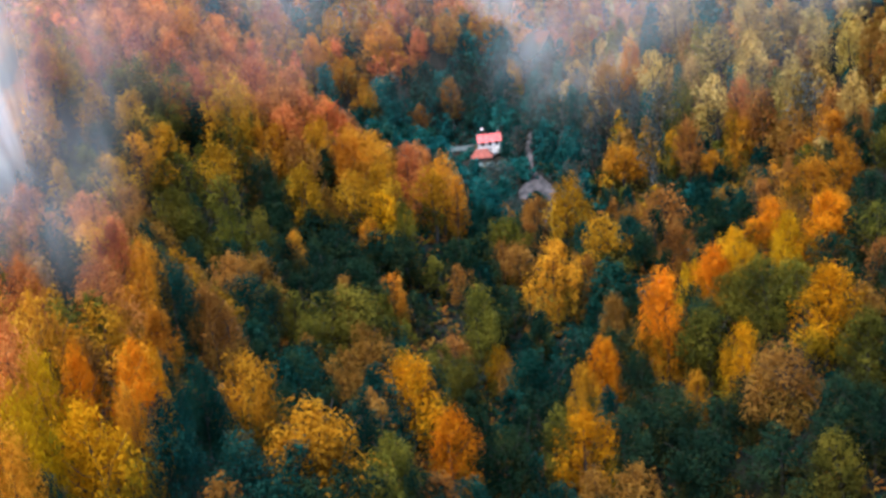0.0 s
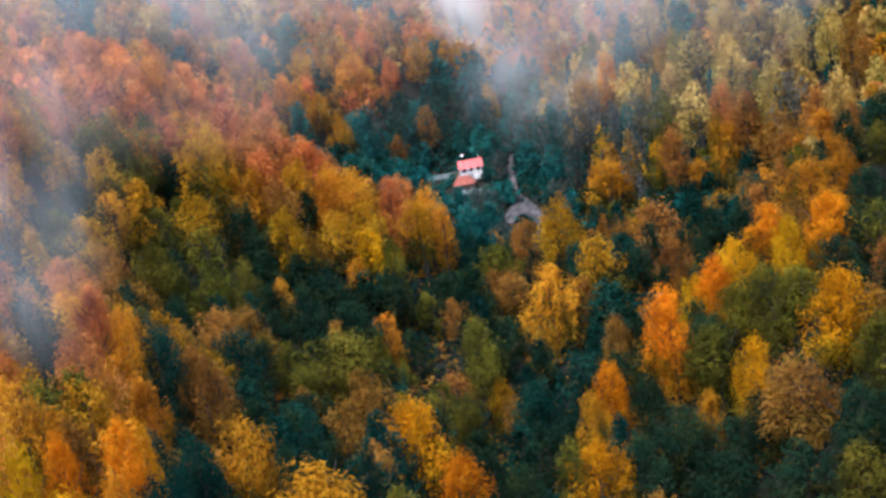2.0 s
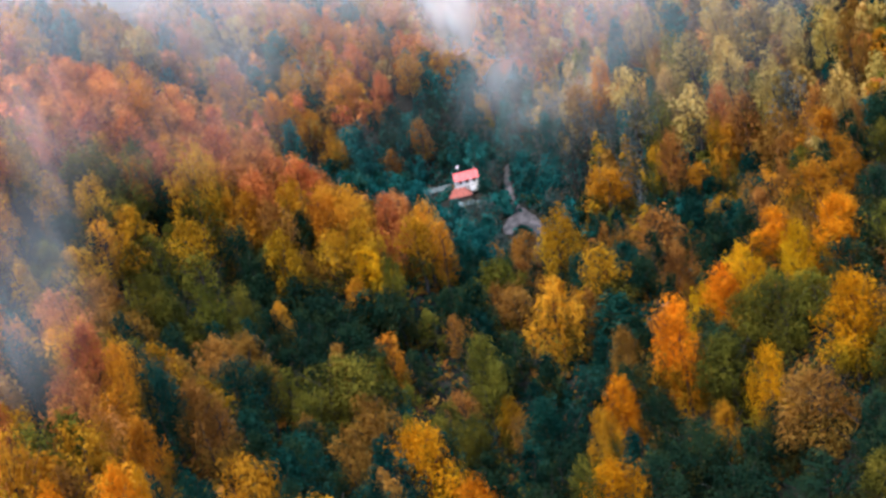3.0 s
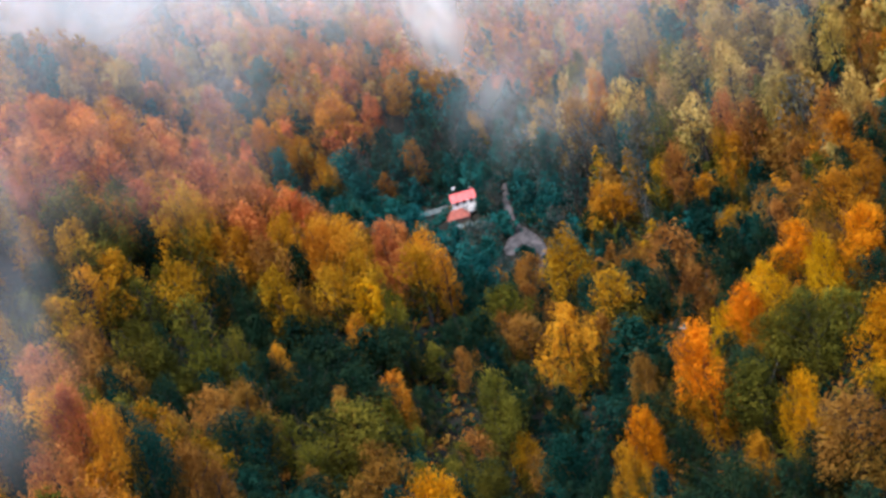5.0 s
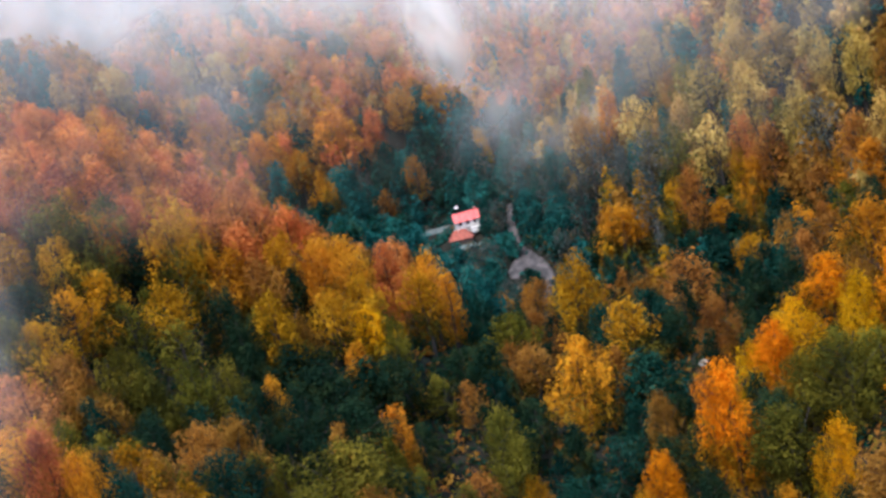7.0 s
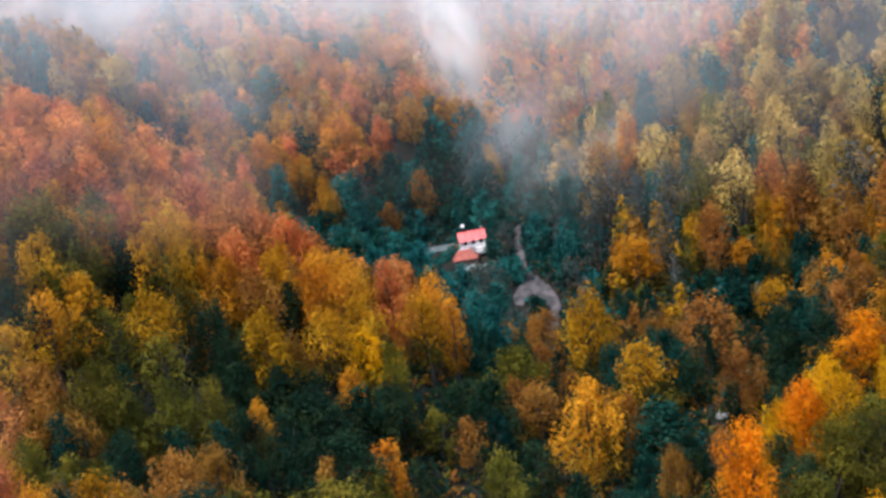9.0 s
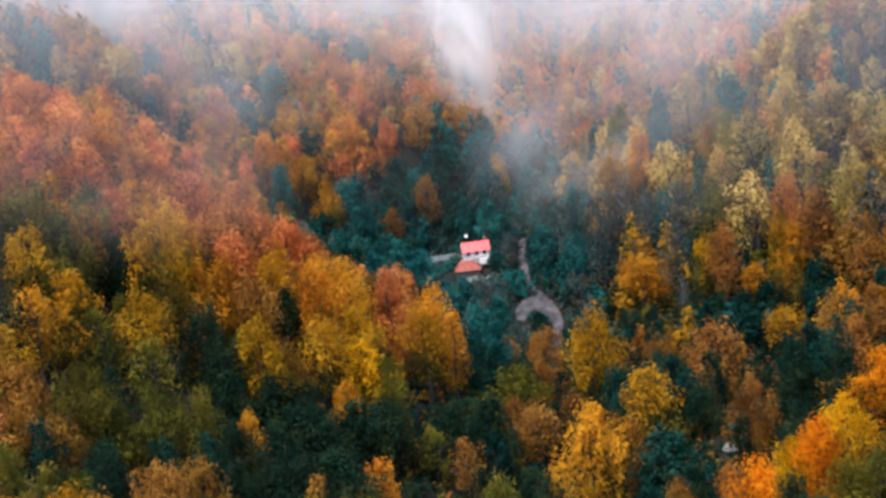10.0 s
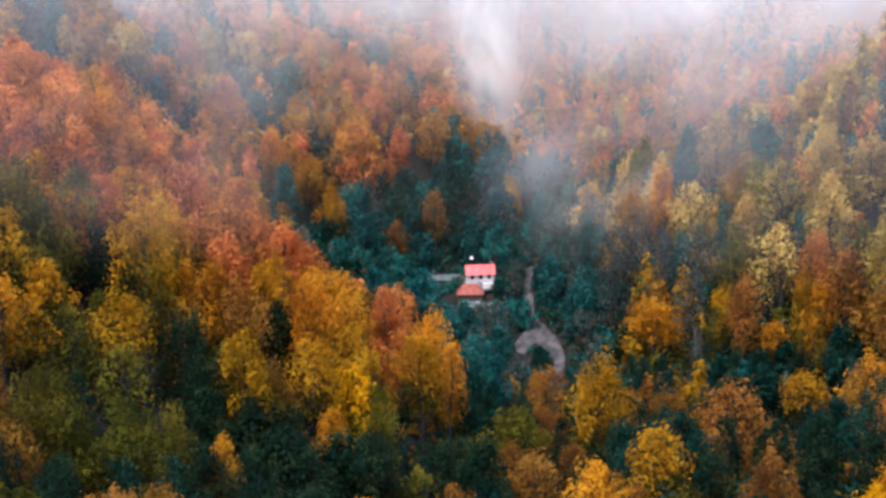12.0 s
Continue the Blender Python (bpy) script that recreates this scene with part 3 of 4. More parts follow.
def tones_at(x, y, z):
    """Which tree colours grow where, and the name of the stand."""
    if y < 250 and x < -48 - 0.1 * (y - 180):
        return "OOOROGGOB", "trees on the near left spur"
    if y < 250 and x < -20:
        return "EEDGEBO", "trees in the front valley"
    if y < 470 and x < -10:
        crest = 395 + 0.25 * (x + 60)
        if y > crest + 30:
            return ("HHHET" if x > -62 else "RORBROBR"), "trees behind the ridge"
        if y > crest - 45:
            return "RRRRRORB", "trees on the ridge crest"
        if x < -78 and y > 275:
            return "OGOROGL", "trees on the ridge crest"
        if y < 305 or z < 4:
            return "DLGLDELBD", "trees on the ridge face"
        return "GGLLODBGO", "trees on the ridge face"
    if 42 < x < 108 and 305 < y < 445 and z < 14:
        return "EDEBGED", "trees in the gully"
    if x > 30 and y < 330:
        return "OGGLLDBD" if y > 240 + 0.2 * x else "DLBDLGD", "trees on the right spur"
    if y < 420 and x < 60:
        return "DDDELLB", "trees in the front valley"
    if 420 <= y < 590 and (-60 if y < 536 else -26) < x < 52:
        return "HHHHETTEH", "trees round the house"
    if x >= 40:
        if y > 560:
            return "RRRRORRPTH", "trees on the far right slope"
        if x > 104:
            return "PPGPTRPBPP", "trees on the far right slope"
        return "PHLTPHPTGTBPHTB" if z > 5 else "EEDGBT", "trees on the far right slope"
    if math.sin(0.10 * x + 0.055 * y + 0.9 * math.sin(0.05 * x)) > 0.75:
        # stripes of dark green trees stand in for the slope's shadowed gullies
        return "HEHTBR", "trees on the far left slope"
    return "RRROROGBRP" if y > 610 else "OROGBROPG", "trees on the far left slope"


# clearings: the house yard, the track and shaded gaps between the stands
GAPS = [
    (-17, 342, 9), (-17, 313, 10), (-12, 294, 9), (9, 262, 7), (15, 288, 8), (64, 250, 6), (60, 331, 9), (52, 315, 6),
    (73, 386, 11), (57, 441, 10), (64, 434, 6), (-56, 312, 5), (9, 452, 8), (-50, 190, 6), (88, 436, 7),
]


ROUTE = [(26, 448), (29, 456), (31, 464), (31.5, 470), (29.3, 476), (26, 482), (24.1, 488), (24.2, 493), (24.6, 498), (25.1, 503), (25.8, 509), (26.8, 516)]
SPUR = [(27.5, 481), (23.5, 479.5), (20.8, 476), (19.3, 471)]


def clear(x, y):
    if (-13 < x < 17 and 495 < y < 522) or (-8 < x < 17 and 479 < y < 500) or (-13 < x < 8 and 520 < y < 543):
        return False
    if any((x - a) ** 2 + (y - b) ** 2 < (5.5 if 445 < b < 486 else 3.5) ** 2 for a, b in ROUTE + SPUR):
        return False
    return all((x - a) ** 2 + (y - b) ** 2 > r * r for a, b, r in GAPS)


def stand(x, y):
    """How the woods are drawn: 2 within the valley, 1 round its rim, 0 nowhere."""
    if y < 260:
        inner = -105 < x < 108
    elif y < 440:
        inner = -130 < x < 195
    elif y < 540:
        inner = (-72 < x < 205) or (y > 495 and -195 < x)
    elif y < 640:
        inner = -200 < x < 215
    elif y < 780:
        inner = -175 < x < 235
    else:
        inner = -20 < x < 225
    return 2 if inner and 95 < y < 950 else 1 if -290 < x < 320 else 0


taken = np.array([(x, y, w) for x, y, w in planted])
far_trees, counts = [], {}
step = 9.4
for row, y in enumerate(np.arange(-90, 1000, step * 0.87)):
    spread = step * (1.0 if y < 640 else 1.25)
    for x in np.arange(-290, 320, spread):
        px, py = x + rng.uniform(-3.2, 3.2) + (row % 2) * spread / 2, y + rng.uniform(-3, 3)
        wide, high = rng.uniform(8.0, 12.0), rng.uniform(15, 22)
        how = stand(px, py)
        if not how or not clear(px, py):
            continue
        if -16 < px < 24 and 455 < py < 497:
            # below the yard the trees are young
            high = min(high, 2 + (503 - py) * 0.243 - float(land(px, py)))
            wide = min(wide, 0.9 * high)
        if 16 < px < 38 and 420 < py < 460:
            # and low below the bend of the track
            high = min(high, 5 + (460 - py) * 0.25)
            wide = min(wide, 0.9 * high)
        gap = np.hypot(taken[:, 0] - px, taken[:, 1] - py) - (taken[:, 2] + wide) * (0.25 if x > 45 and y > 400 else 0.31)
        if gap.min() < 0:
            continue
        z = float(land(px, py))
        letters, group = tones_at(px, py, z)
        if y < 440 and how == 2 and "crest" not in group:
            # the understorey between the tall trees
            high, wide = high * (0.88 if "face" in group else 0.8), wide * 0.9
            letters = {"trees on the ridge face": "OLDOBLRD" if y > 292 and x < -25 else "DLDEBL", "trees on the near left spur": "OGBLO", "trees on the right spur": "DDBDL", "trees in the front valley": "EEDDEB"}.get(group, letters)
        tone = letters[rng.integers(len(letters))]
        name = KIND[tone][0]
        if x > 45 and y > 400:
            high, wide = high * 1.12, wide * 0.8
        near = how == 2 and ((120 < y < 432 and -110 < px < 120 and abs(px + 4) < 0.40 * y + 8) or (x > 42 and px < 150 and 400 < y < 545))
        if near and counts.get(name, 0) < 200:
            counts[name] = counts.get(name, 0) + 1
            plant(px, py, wide, high, tone, group, 0)
        else:
            far_trees.append((px, py, z - 0.2, wide, high, tone, how))

# young trees under the thin crowns of the right slope
for y in np.arange(330, 600, 7.6):
    for x in np.arange(44 if y > 396 else 100, 190, 8.4):
        px, py = x + rng.uniform(-3, 3), y + rng.uniform(-3, 3)
        if clear(px, py):
            z = float(land(px, py))
            letters = "EHDELHE" if z < 12 else "HTPBPLH"
            far_trees.append((px, py, z - 0.2, rng.uniform(5.5, 8), rng.uniform(9, 13), letters[rng.integers(7)], 2))

# the woods beyond: the same trees with fewer, larger leaf clumps
letters_all = list(TONES)
FAR_FORMS = []
for i, form in enumerate(("dome", "egg", "broad", "dome", "egg", "spire", "thin", "egg")):
    FAR_FORMS.append([crown_points(form, k, lobes, 120 + i, leaf) for k, lobes, leaf in ((540, 26, 1.16), (300, 22, 1.5), (150, 14, 2.0), (20, 10, 4.6))])
blocks, index, tint, stems = [], [], [], []
for x, y, z, wide, high, tone, how in far_trees:
    fine = 3 if how == 1 and (y > 150 or abs(x) > 110) else 2 if how == 1 or abs(x) > 0.42 * y + 50 else 0 if y < 560 and high > 13 else 1 if y < 700 else 2
    P, N, S = FAR_FORMS[rng.integers(len(FAR_FORMS))][fine]
    if tone == "T":
        S = S * 0.55
    a = rng.uniform(0, 6.283)
    ca, sa = math.cos(a), math.sin(a)
    turn = np.array([[ca, -sa, 0], [sa, ca, 0], [0, 0, 1]])
    sc = np.array([wide / 11, wide / 11, high / 20])
    P2, N2 = (P * sc) @ turn.T + (x, y, z), N @ turn.T
    N2 = N2 / np.linalg.norm(N2, axis=1, keepdims=True)
    u = hanging(N2)
    v = np.cross(N2, u)
    s = S[:, None]
    blocks.append(np.stack([P2 - u * s * 0.45 - v * s * 0.42, P2 - u * s * 0.45 + v * s * 0.42, P2 + u * s * 0.8 + N2 * s * 0.15], 1).reshape(-1, 3))
    index.append(np.full(len(P2), letters_all.index(tone)))
    tint.append(np.full(len(P2), rng.uniform()))
    if y < 640 and how == 2:
        stems.append((x, y, z, high))
far_wood = new("far_woods", leaf_soup("far_woods", np.concatenate(blocks), [FAR_LEAVES[k] for k in letters_all], np.concatenate(index), np.concatenate(tint)))
tagged(far_wood, "dense autumn forest in rust, gold and dark green covering the slopes", "forest", kind="stuff")
sv, sf = [], []
for x, y, z, high in stems:
    r, o = 0.3, len(sv)
    top = (x + rng.normal() * 0.5, y + rng.normal() * 0.5, z + high * 0.92)
    for k in range(4):
        sv.append((x + r * math.cos(k * 1.571), y + r * math.sin(k * 1.571), z - 1))
    sv.append(top)
    sf += [(o, o + 1, o + 4), (o + 1, o + 2, o + 4), (o + 2, o + 3, o + 4), (o + 3, o, o + 4)]
tagged(new("far_trunks", surface("far_trunks", sv, sf, BARK)), "dark slender trunks of the forest on the slopes", "forest", kind="stuff")


# low shrubs, saplings and brambles on the forest floor
brush, tones, size = [], [], []
for k in range(17000):
    if k >= 12000:
        x, y, pick = rng.uniform(-75, 95), rng.uniform(170, 400), "DDELB"
    elif k % 3 == 0:
        x, y, pick = rng.uniform(-25, 50), rng.uniform(420, 560), "HHET"
    elif k % 3 == 1:
        x, y, pick = rng.uniform(-100, 95), rng.uniform(170, 430), "EEDDB"
    else:
        x, y, pick = rng.uniform(30, 150), rng.uniform(310, 560), "EDBLH"
    if any((x - a) ** 2 + (y - b) ** 2 < (4.3 if 445 < b < 486 else 3.4) ** 2 for a, b in ROUTE + SPUR) or (-12 < x < 13.8 and 499 < y < 518):
        continue
    tall, tone = rng.uniform(0.8, 3.4), letters_all.index(pick[rng.integers(len(pick))])
    z = float(land(x, y))
    for q in range(10):
        brush.append((x + rng.normal() * 1.1, y + rng.normal() * 1.1, z + tall * rng.uniform(0.1, 1.0)))
    tones += [tone] * 10
brush = np.array(brush)
nor = rng.normal(size=brush.shape) * 0.6 + (0, -0.2, 1)
nor /= np.linalg.norm(nor, axis=1, keepdims=True)
u = hanging(nor)
v, s = np.cross(nor, u), rng.uniform(0.7, 1.5, (len(brush), 1))
shrubs = leaf_soup("undergrowth", np.stack([brush - u * s * 0.45 - v * s * 0.42, brush - u * s * 0.45 + v * s * 0.42, brush + u * s * 0.8], 1).reshape(-1, 3),
                   [FAR_LEAVES[k] for k in letters_all], np.array(tones), rng.uniform(size=len(brush) // 10).repeat(10))
tagged(new("undergrowth", shrubs), "dark green shrubs, saplings and brambles on the forest floor", "undergrowth", kind="stuff")


# ---- mist: thin curved veils of droplets that scatter the daylight ----
def mist_material(name, density, grain, seed, open_from, open_to, stretch):
    m, n, l, out = shader(name)
    co, mp = n.new("ShaderNodeTexCoord"), n.new("ShaderNodeMapping")
    l.new(co.outputs["Object"], mp.inputs["Vector"])
    mp.inputs["Location"].default_value = (seed * 3.7, seed * 1.3, seed * 2.1)
    mp.inputs["Scale"].default_value = [k / grain for k in stretch]
    tex = n.new("ShaderNodeTexNoise")
    tex.inputs["Scale"].default_value, tex.inputs["Detail"].default_value, tex.inputs["Roughness"].default_value = 1.0, 5.0, 0.5
    tex.inputs["Distortion"].default_value = 0.5
    l.new(mp.outputs[0], tex.inputs["Vector"])
    cloudy = n.new("ShaderNodeMapRange")
    cloudy.interpolation_type = "SMOOTHSTEP"
    cloudy.inputs["From Min"].default_value, cloudy.inputs["From Max"].default_value = open_from, open_to
    l.new(tex.outputs["Fac"], cloudy.inputs["Value"])
    thick = n.new("ShaderNodeAttribute")
    thick.attribute_name = "thickness"
    a, b = n.new("ShaderNodeMath"), n.new("ShaderNodeMath")
    a.operation = b.operation = "MULTIPLY"
    l.new(cloudy.outputs[0], a.inputs[0])
    l.new(thick.outputs["Fac"], a.inputs[1])
    l.new(a.outputs[0], b.inputs[0])
    b.inputs[1].default_value = density
    # droplets scatter the light of both sides
    dif, tra, both = n.new("ShaderNodeBsdfDiffuse"), n.new("ShaderNodeBsdfTranslucent"), n.new("ShaderNodeMixShader")
    clearing, mix = n.new("ShaderNodeBsdfTransparent"), n.new("ShaderNodeMixShader")
    up = n.new("ShaderNodeCombineXYZ")
    up.inputs["Y"].default_value, up.inputs["Z"].default_value = -0.6, 0.8
    for s in (dif, tra):
        s.inputs["Color"].default_value = (0.99, 0.935, 0.90, 1)
    l.new(up.outputs[0], dif.inputs["Normal"])
    l.new(dif.outputs[0], both.inputs[1])
    l.new(tra.outputs[0], both.inputs[2])
    l.new(b.outputs[0], mix.inputs["Fac"])
    l.new(clearing.outputs[0], mix.inputs[1])
    l.new(both.outputs[0], mix.inputs[2])
    l.new(mix.outputs[0], out.inputs["Surface"])
    return m


def ease(a, b, v):
    s = np.clip((v - a) / (b - a), 0, 1)
    return s * s * (3 - 2 * s)


def veil(name, label, y, xs, zs, density, thickness, grain=40.0, seed=1, opening=(0.3, 0.7), stretch=(1, 1, 1), belly=10.0):
    """A veil of mist about the plane at y. thickness(x, z, over): how dense it is, over being the height above the ground."""
    k, h = 56, 48
    X, Z = np.meshgrid(np.linspace(*xs, k), np.linspace(*zs, h))
    Y = y + belly * (np.sin(X * 0.031 + seed) + 0.6 * np.sin(Z * 0.05 + 2 * seed))
    idx = np.arange(k * h).reshape(h, k)
    faces = np.stack([idx[:-1, :-1], idx[:-1, 1:], idx[1:, 1:], idx[1:, :-1]], -1).reshape(-1, 4)
    side = ease(xs[0], xs[0] + 0.12 * (xs[1] - xs[0]), X) * ease(xs[1], xs[1] - 0.12 * (xs[1] - xs[0]), X)
    amount = (thickness(X, Z, Z - land(X, Y)) * side).ravel()
    faces = faces[amount[faces].max(axis=1) > 0.004]
    me = surface(name, np.stack([X, Y, Z], -1).reshape(-1, 3).tolist(), faces.tolist(), mist_material(name, density, grain, seed, *opening, stretch))
    att = me.attributes.new("thickness", "FLOAT", "POINT")
    att.data.foreach_set("value", np.ascontiguousarray(amount, dtype=np.float32))
    return tagged(new(name, me), label, "mist", kind="stuff")


HAZE = "thin pale haze hanging across the wooded valley"
veil("valley_haze", HAZE, 305, (-150, -30), (20, 140), 0.14, lambda x, z, o: ease(18, 45, o) * ease(55, 80, z), 40, 21, (0.15, 0.75))
veil("valley_haze", HAZE, 392, (35, 260), (10, 160), 0.2, lambda x, z, o: ease(10, 34, o) * ease(28, 66, z), 50, 22, (0.1, 0.75), belly=4)
veil("valley_haze", HAZE, 475, (-330, 260), (0, 170), 0.3, lambda x, z, o: ease(14, 45, o) * (0.04 + 0.42 * ease(48, 108, z) + 0.4 * ease(94, 124, z) * ease(-10, -60, x) + 0.2 * ease(20, 80, x) + 0.3 * ease(20, 80, x) * ease(40, 90, z)), 60, 3, (0.1, 0.8))
veil("valley_haze", HAZE, 545, (-330, 330), (0, 190), 0.34, lambda x, z, o: ease(10, 40, o) * (0.06 + 1.0 * ease(46, 112, z) + 0.45 * ease(40, 90, x) * ease(30, 60, z) + 2.0 * ease(10, 30, x) * ease(100, 60, x) * ease(75, 40, z)), 70, 4, (0.1, 0.8))
veil("valley_haze", HAZE, 640, (-360, 380), (10, 210), 0.55, lambda x, z, o: ease(14, 50, o) * (0.10 + 0.86 * ease(55, 115, z) * (1 - 0.35 * ease(20, 90, x)) + 0.38 * ease(40, 95, x) * ease(25, 60, z)), 80, 5, (0.15, 0.75))
veil("cloud_base", "low white cloud hiding the top of the far slope", 735, (-380, 420), (30, 240), 0.66, lambda x, z, o: ease(12, 50, o) * (0.24 + 0.7 * ease(60, 120, z) * (1 - 0.5 * ease(20, 90, x)) + 0.24 * ease(40, 95, x)), 80, 6, (0.1, 0.65))
veil("cloud_base", "low white cloud hiding the top of the far slope", 590, (-260, 130), (60, 200), 0.85, lambda x, z, o: ease(92 + 10 * ease(-50, -100, x), 126, z - 7 * np.sin(x * 0.06)) * (1 - 0.3 * ease(-50, -100, x)), 45, 8, (0.2, 0.75))
veil("mist_plume", "white plume of mist rising from the valley head", 608, (-45, 95), (22, 150), 0.8,
     lambda x, z, o: (0.25 * ease(26, 50, z) + 0.75 * ease(40, 96, z)) * ease(-5, 13, x - 1 - 19 * np.exp((41 - z) / 14)) * (0.25 * ease(75, 30, x) + 0.75 * ease(40, 20, x - 0.04 * (z - 40))), 18, 5, (0.06, 0.62), (1.3, 1, 0.5), 3)
veil("mist_bank", "pale mist drifting over the near left spur", 176, (-120, -40), (25, 125), 0.95,
     lambda x, z, o: (0.36 * ease(44, 70, z) + 0.55 * ease(62, 82, z)) * ease(-57, -72, x) + 0.28 * ease(11, 0, np.abs(x + 54 + 0.4 * np.clip(80 - z, -5, 40))) * (0.15 * ease(40, 58, z) + 0.85 * ease(56, 78, z)) * ease(110, 84, z), 13, 9, (0.2, 0.8), (1.3, 1, 0.5), 3)
veil("mist_wisp", "faint blue wisp of mist over the hollow by the house", 497, (12, 105), (0, 70), 0.23,
     lambda x, z, o: ease(8, 24, o) * ease(64, 34, z) * ease(20, 48, x + 0.3 * (z - 20)), 24, 15, (0.25, 0.75), (1, 1, 1), 3)


# ---- the house in the clearing, its sheds and the track ----
RED_ROOF = plain("red_sheet_roof", (0.50, 0.055, 0.055), (0.72, 0.13, 0.12), 0.5, 0.45, bump=0.1, stretch=(3, 0.5, 0.5))
RUST_ROOF = plain("rusty_sheet_roof", (0.15, 0.028, 0.018), (0.36, 0.075, 0.045), 0.7, 0.7, bump=0.3)
GREY_ROOF = plain("weathered_grey_roof", (0.055, 0.07, 0.072), (0.13, 0.15, 0.15), 0.5, 0.8, bump=0.3, stretch=(2, 0.5, 0.5))
PLASTER = plain("white_plaster", (0.55, 0.50, 0.48), (0.80, 0.76, 0.73), 0.6, 0.9, bump=0.2)
STONE = plain("stone_plinth", (0.22, 0.21, 0.20), (0.42, 0.40, 0.38), 1.2, 0.9, bump=0.5)
TIMBER = plain("dark_timber", (0.05, 0.035, 0.028), (0.14, 0.10, 0.08), 1.0, 0.8, bump=0.4, stretch=(1, 1, 4))
WHITE_METAL = plain("white_metal", (0.70, 0.70, 0.70), (0.85, 0.85, 0.85), 2.0, 0.4, bump=0.05)
TARP = plain("pale_tarpaulin", (0.08, 0.115, 0.112), (0.27, 0.32, 0.31), 0.9, 0.6, bump=0.4)
GLASS, gn, gl, gout = shader("dark_window_glass")
pane_shader = gn.new("ShaderNodeBsdfPrincipled")
pane_shader.inputs["Base Color"].default_value, pane_shader.inputs["Roughness"].default_value = (0.02, 0.025, 0.03, 1), 0.08
gl.new(pane_shader.outputs[0], gout.inputs["Surface"])


def solid(name, boxes, material, bevel=0.02):
    """Boxes, each given by two corners, with softened edges, as one mesh."""
    bm = bmesh.new()
    for (x0, y0, z0), (x1, y1, z1) in boxes:
        made = bmesh.ops.create_cube(bm, size=1.0)["verts"]
        for v in made:
            v.co = Vector(((x0 + x1) / 2 + v.co.x * (x1 - x0), (y0 + y1) / 2 + v.co.y * (y1 - y0), (z0 + z1) / 2 + v.co.z * (z1 - z0)))
    if bevel:
        bmesh.ops.bevel(bm, geom=bm.edges[:], offset=bevel, segments=1, affect="EDGES")
    me = bpy.data.meshes.new(name)
    bm.to_mesh(me)
    bm.free()
    me.materials.append(material)
    return me


def slab(name, corners, thick, material, ribs=0):
    """A sloping sheet of a roof: four corners, thickness, and standing ribs down its slope."""
    c = [Vector(p) for p in corners]
    nrm = (c[1] - c[0]).cross(c[3] - c[0]).normalized()
    verts, faces = [], []

    def plate(q, t, lift=0.0):
        o = len(verts)
        verts.extend([tuple(p + nrm * lift) for p in q] + [tuple(p + nrm * (lift + t)) for p in q])
        faces.extend([(o + 3, o + 2, o + 1, o), (o + 4, o + 5, o + 6, o + 7)] + [(o + k, o + (k + 1) % 4, o + 4 + (k + 1) % 4, o + 4 + k) for k in range(4)])

    plate(c, thick)
    for i in range(ribs):
        f, g = (i + 0.4) / ribs, (i + 0.6) / ribs
        plate([c[0].lerp(c[1], f), c[0].lerp(c[1], g), c[3].lerp(c[2], g), c[3].lerp(c[2], f)], 0.06, thick)
    return surface(name, verts, faces, material, smooth=False)


def gable(name, x, y0, y1, z0, z1, material, thick=0.25):
    verts = [(x, y0, z0), (x, y1, z0), (x, (y0 + y1) / 2, z1), (x + thick, y0, z0), (x + thick, y1, z0), (x + thick, (y0 + y1) / 2, z1)]
    return surface(name, verts, [(0, 2, 1), (3, 4, 5), (0, 1, 4, 3), (1, 2, 5, 4), (2, 0, 3, 5)], material, smooth=False)


def at(ob, x, y, z, turn=0.0):
    ob.matrix_basis = pose(x, y, z, 0, 0, turn)
    return ob


def window_part(parent, x, z, wide, tall, y):
    w = part("window", solid("window", [((x - wide / 2, y, z), (x + wide / 2, y + 0.08, z + tall))], GLASS, 0), parent, "dark glazed window")
    t = 0.09
    part("frame", solid("frame", [((x - wide / 2 - t, y - 0.06, z - t), (x - wide / 2, y + 0.06, z + tall + t)), ((x + wide / 2, y - 0.06, z - t), (x + wide / 2 + t, y + 0.06, z + tall + t)),
                                  ((x - wide / 2, y - 0.06, z + tall), (x + wide / 2, y + 0.06, z + tall + t)), ((x - 0.035, y - 0.05, z), (x + 0.035, y + 0.04, z + tall))], TIMBER, 0), w)
    part("sill", solid("sill", [((x - wide / 2 - 0.15, y - 0.18, z - 0.19), (x + wide / 2 + 0.15, y + 0.04, z - 0.1))], STONE, 0.01), w)


house = tagged(new("house"), "small white house with red sheet-metal gable roof in the clearing", "house")
W, D, E0 = 9.7, 6.0, 2.9
# front wall with three window openings
walls = [((-W / 2, -D / 2, 0), (-3.6, -D / 2 + 0.3, E0)), ((-2.2, -D / 2, 0), (-0.6, -D / 2 + 0.3, E0)), ((0.8, -D / 2, 0), (2.3, -D / 2 + 0.3, E0)), ((3.7, -D / 2, 0), (W / 2, -D / 2 + 0.3, E0))]
for a, b in ((-3.6, -2.2), (-0.6, 0.8), (2.3, 3.7)):
    walls += [((a, -D / 2, 0), (b, -D / 2 + 0.3, 0.9)), ((a, -D / 2, 2.3), (b, -D / 2 + 0.3, E0))]
part("front_wall", solid("front_wall", walls, PLASTER, 0), house)
part("side_wall", solid("side_wall", [((-W / 2, -D / 2 + 0.3, 0), (-W / 2 + 0.3, D / 2, E0))], PLASTER, 0), house)
part("side_wall", solid("side_wall", [((W / 2 - 0.3, -D / 2 + 0.3, 0), (W / 2, D / 2, E0))], PLASTER, 0), house)
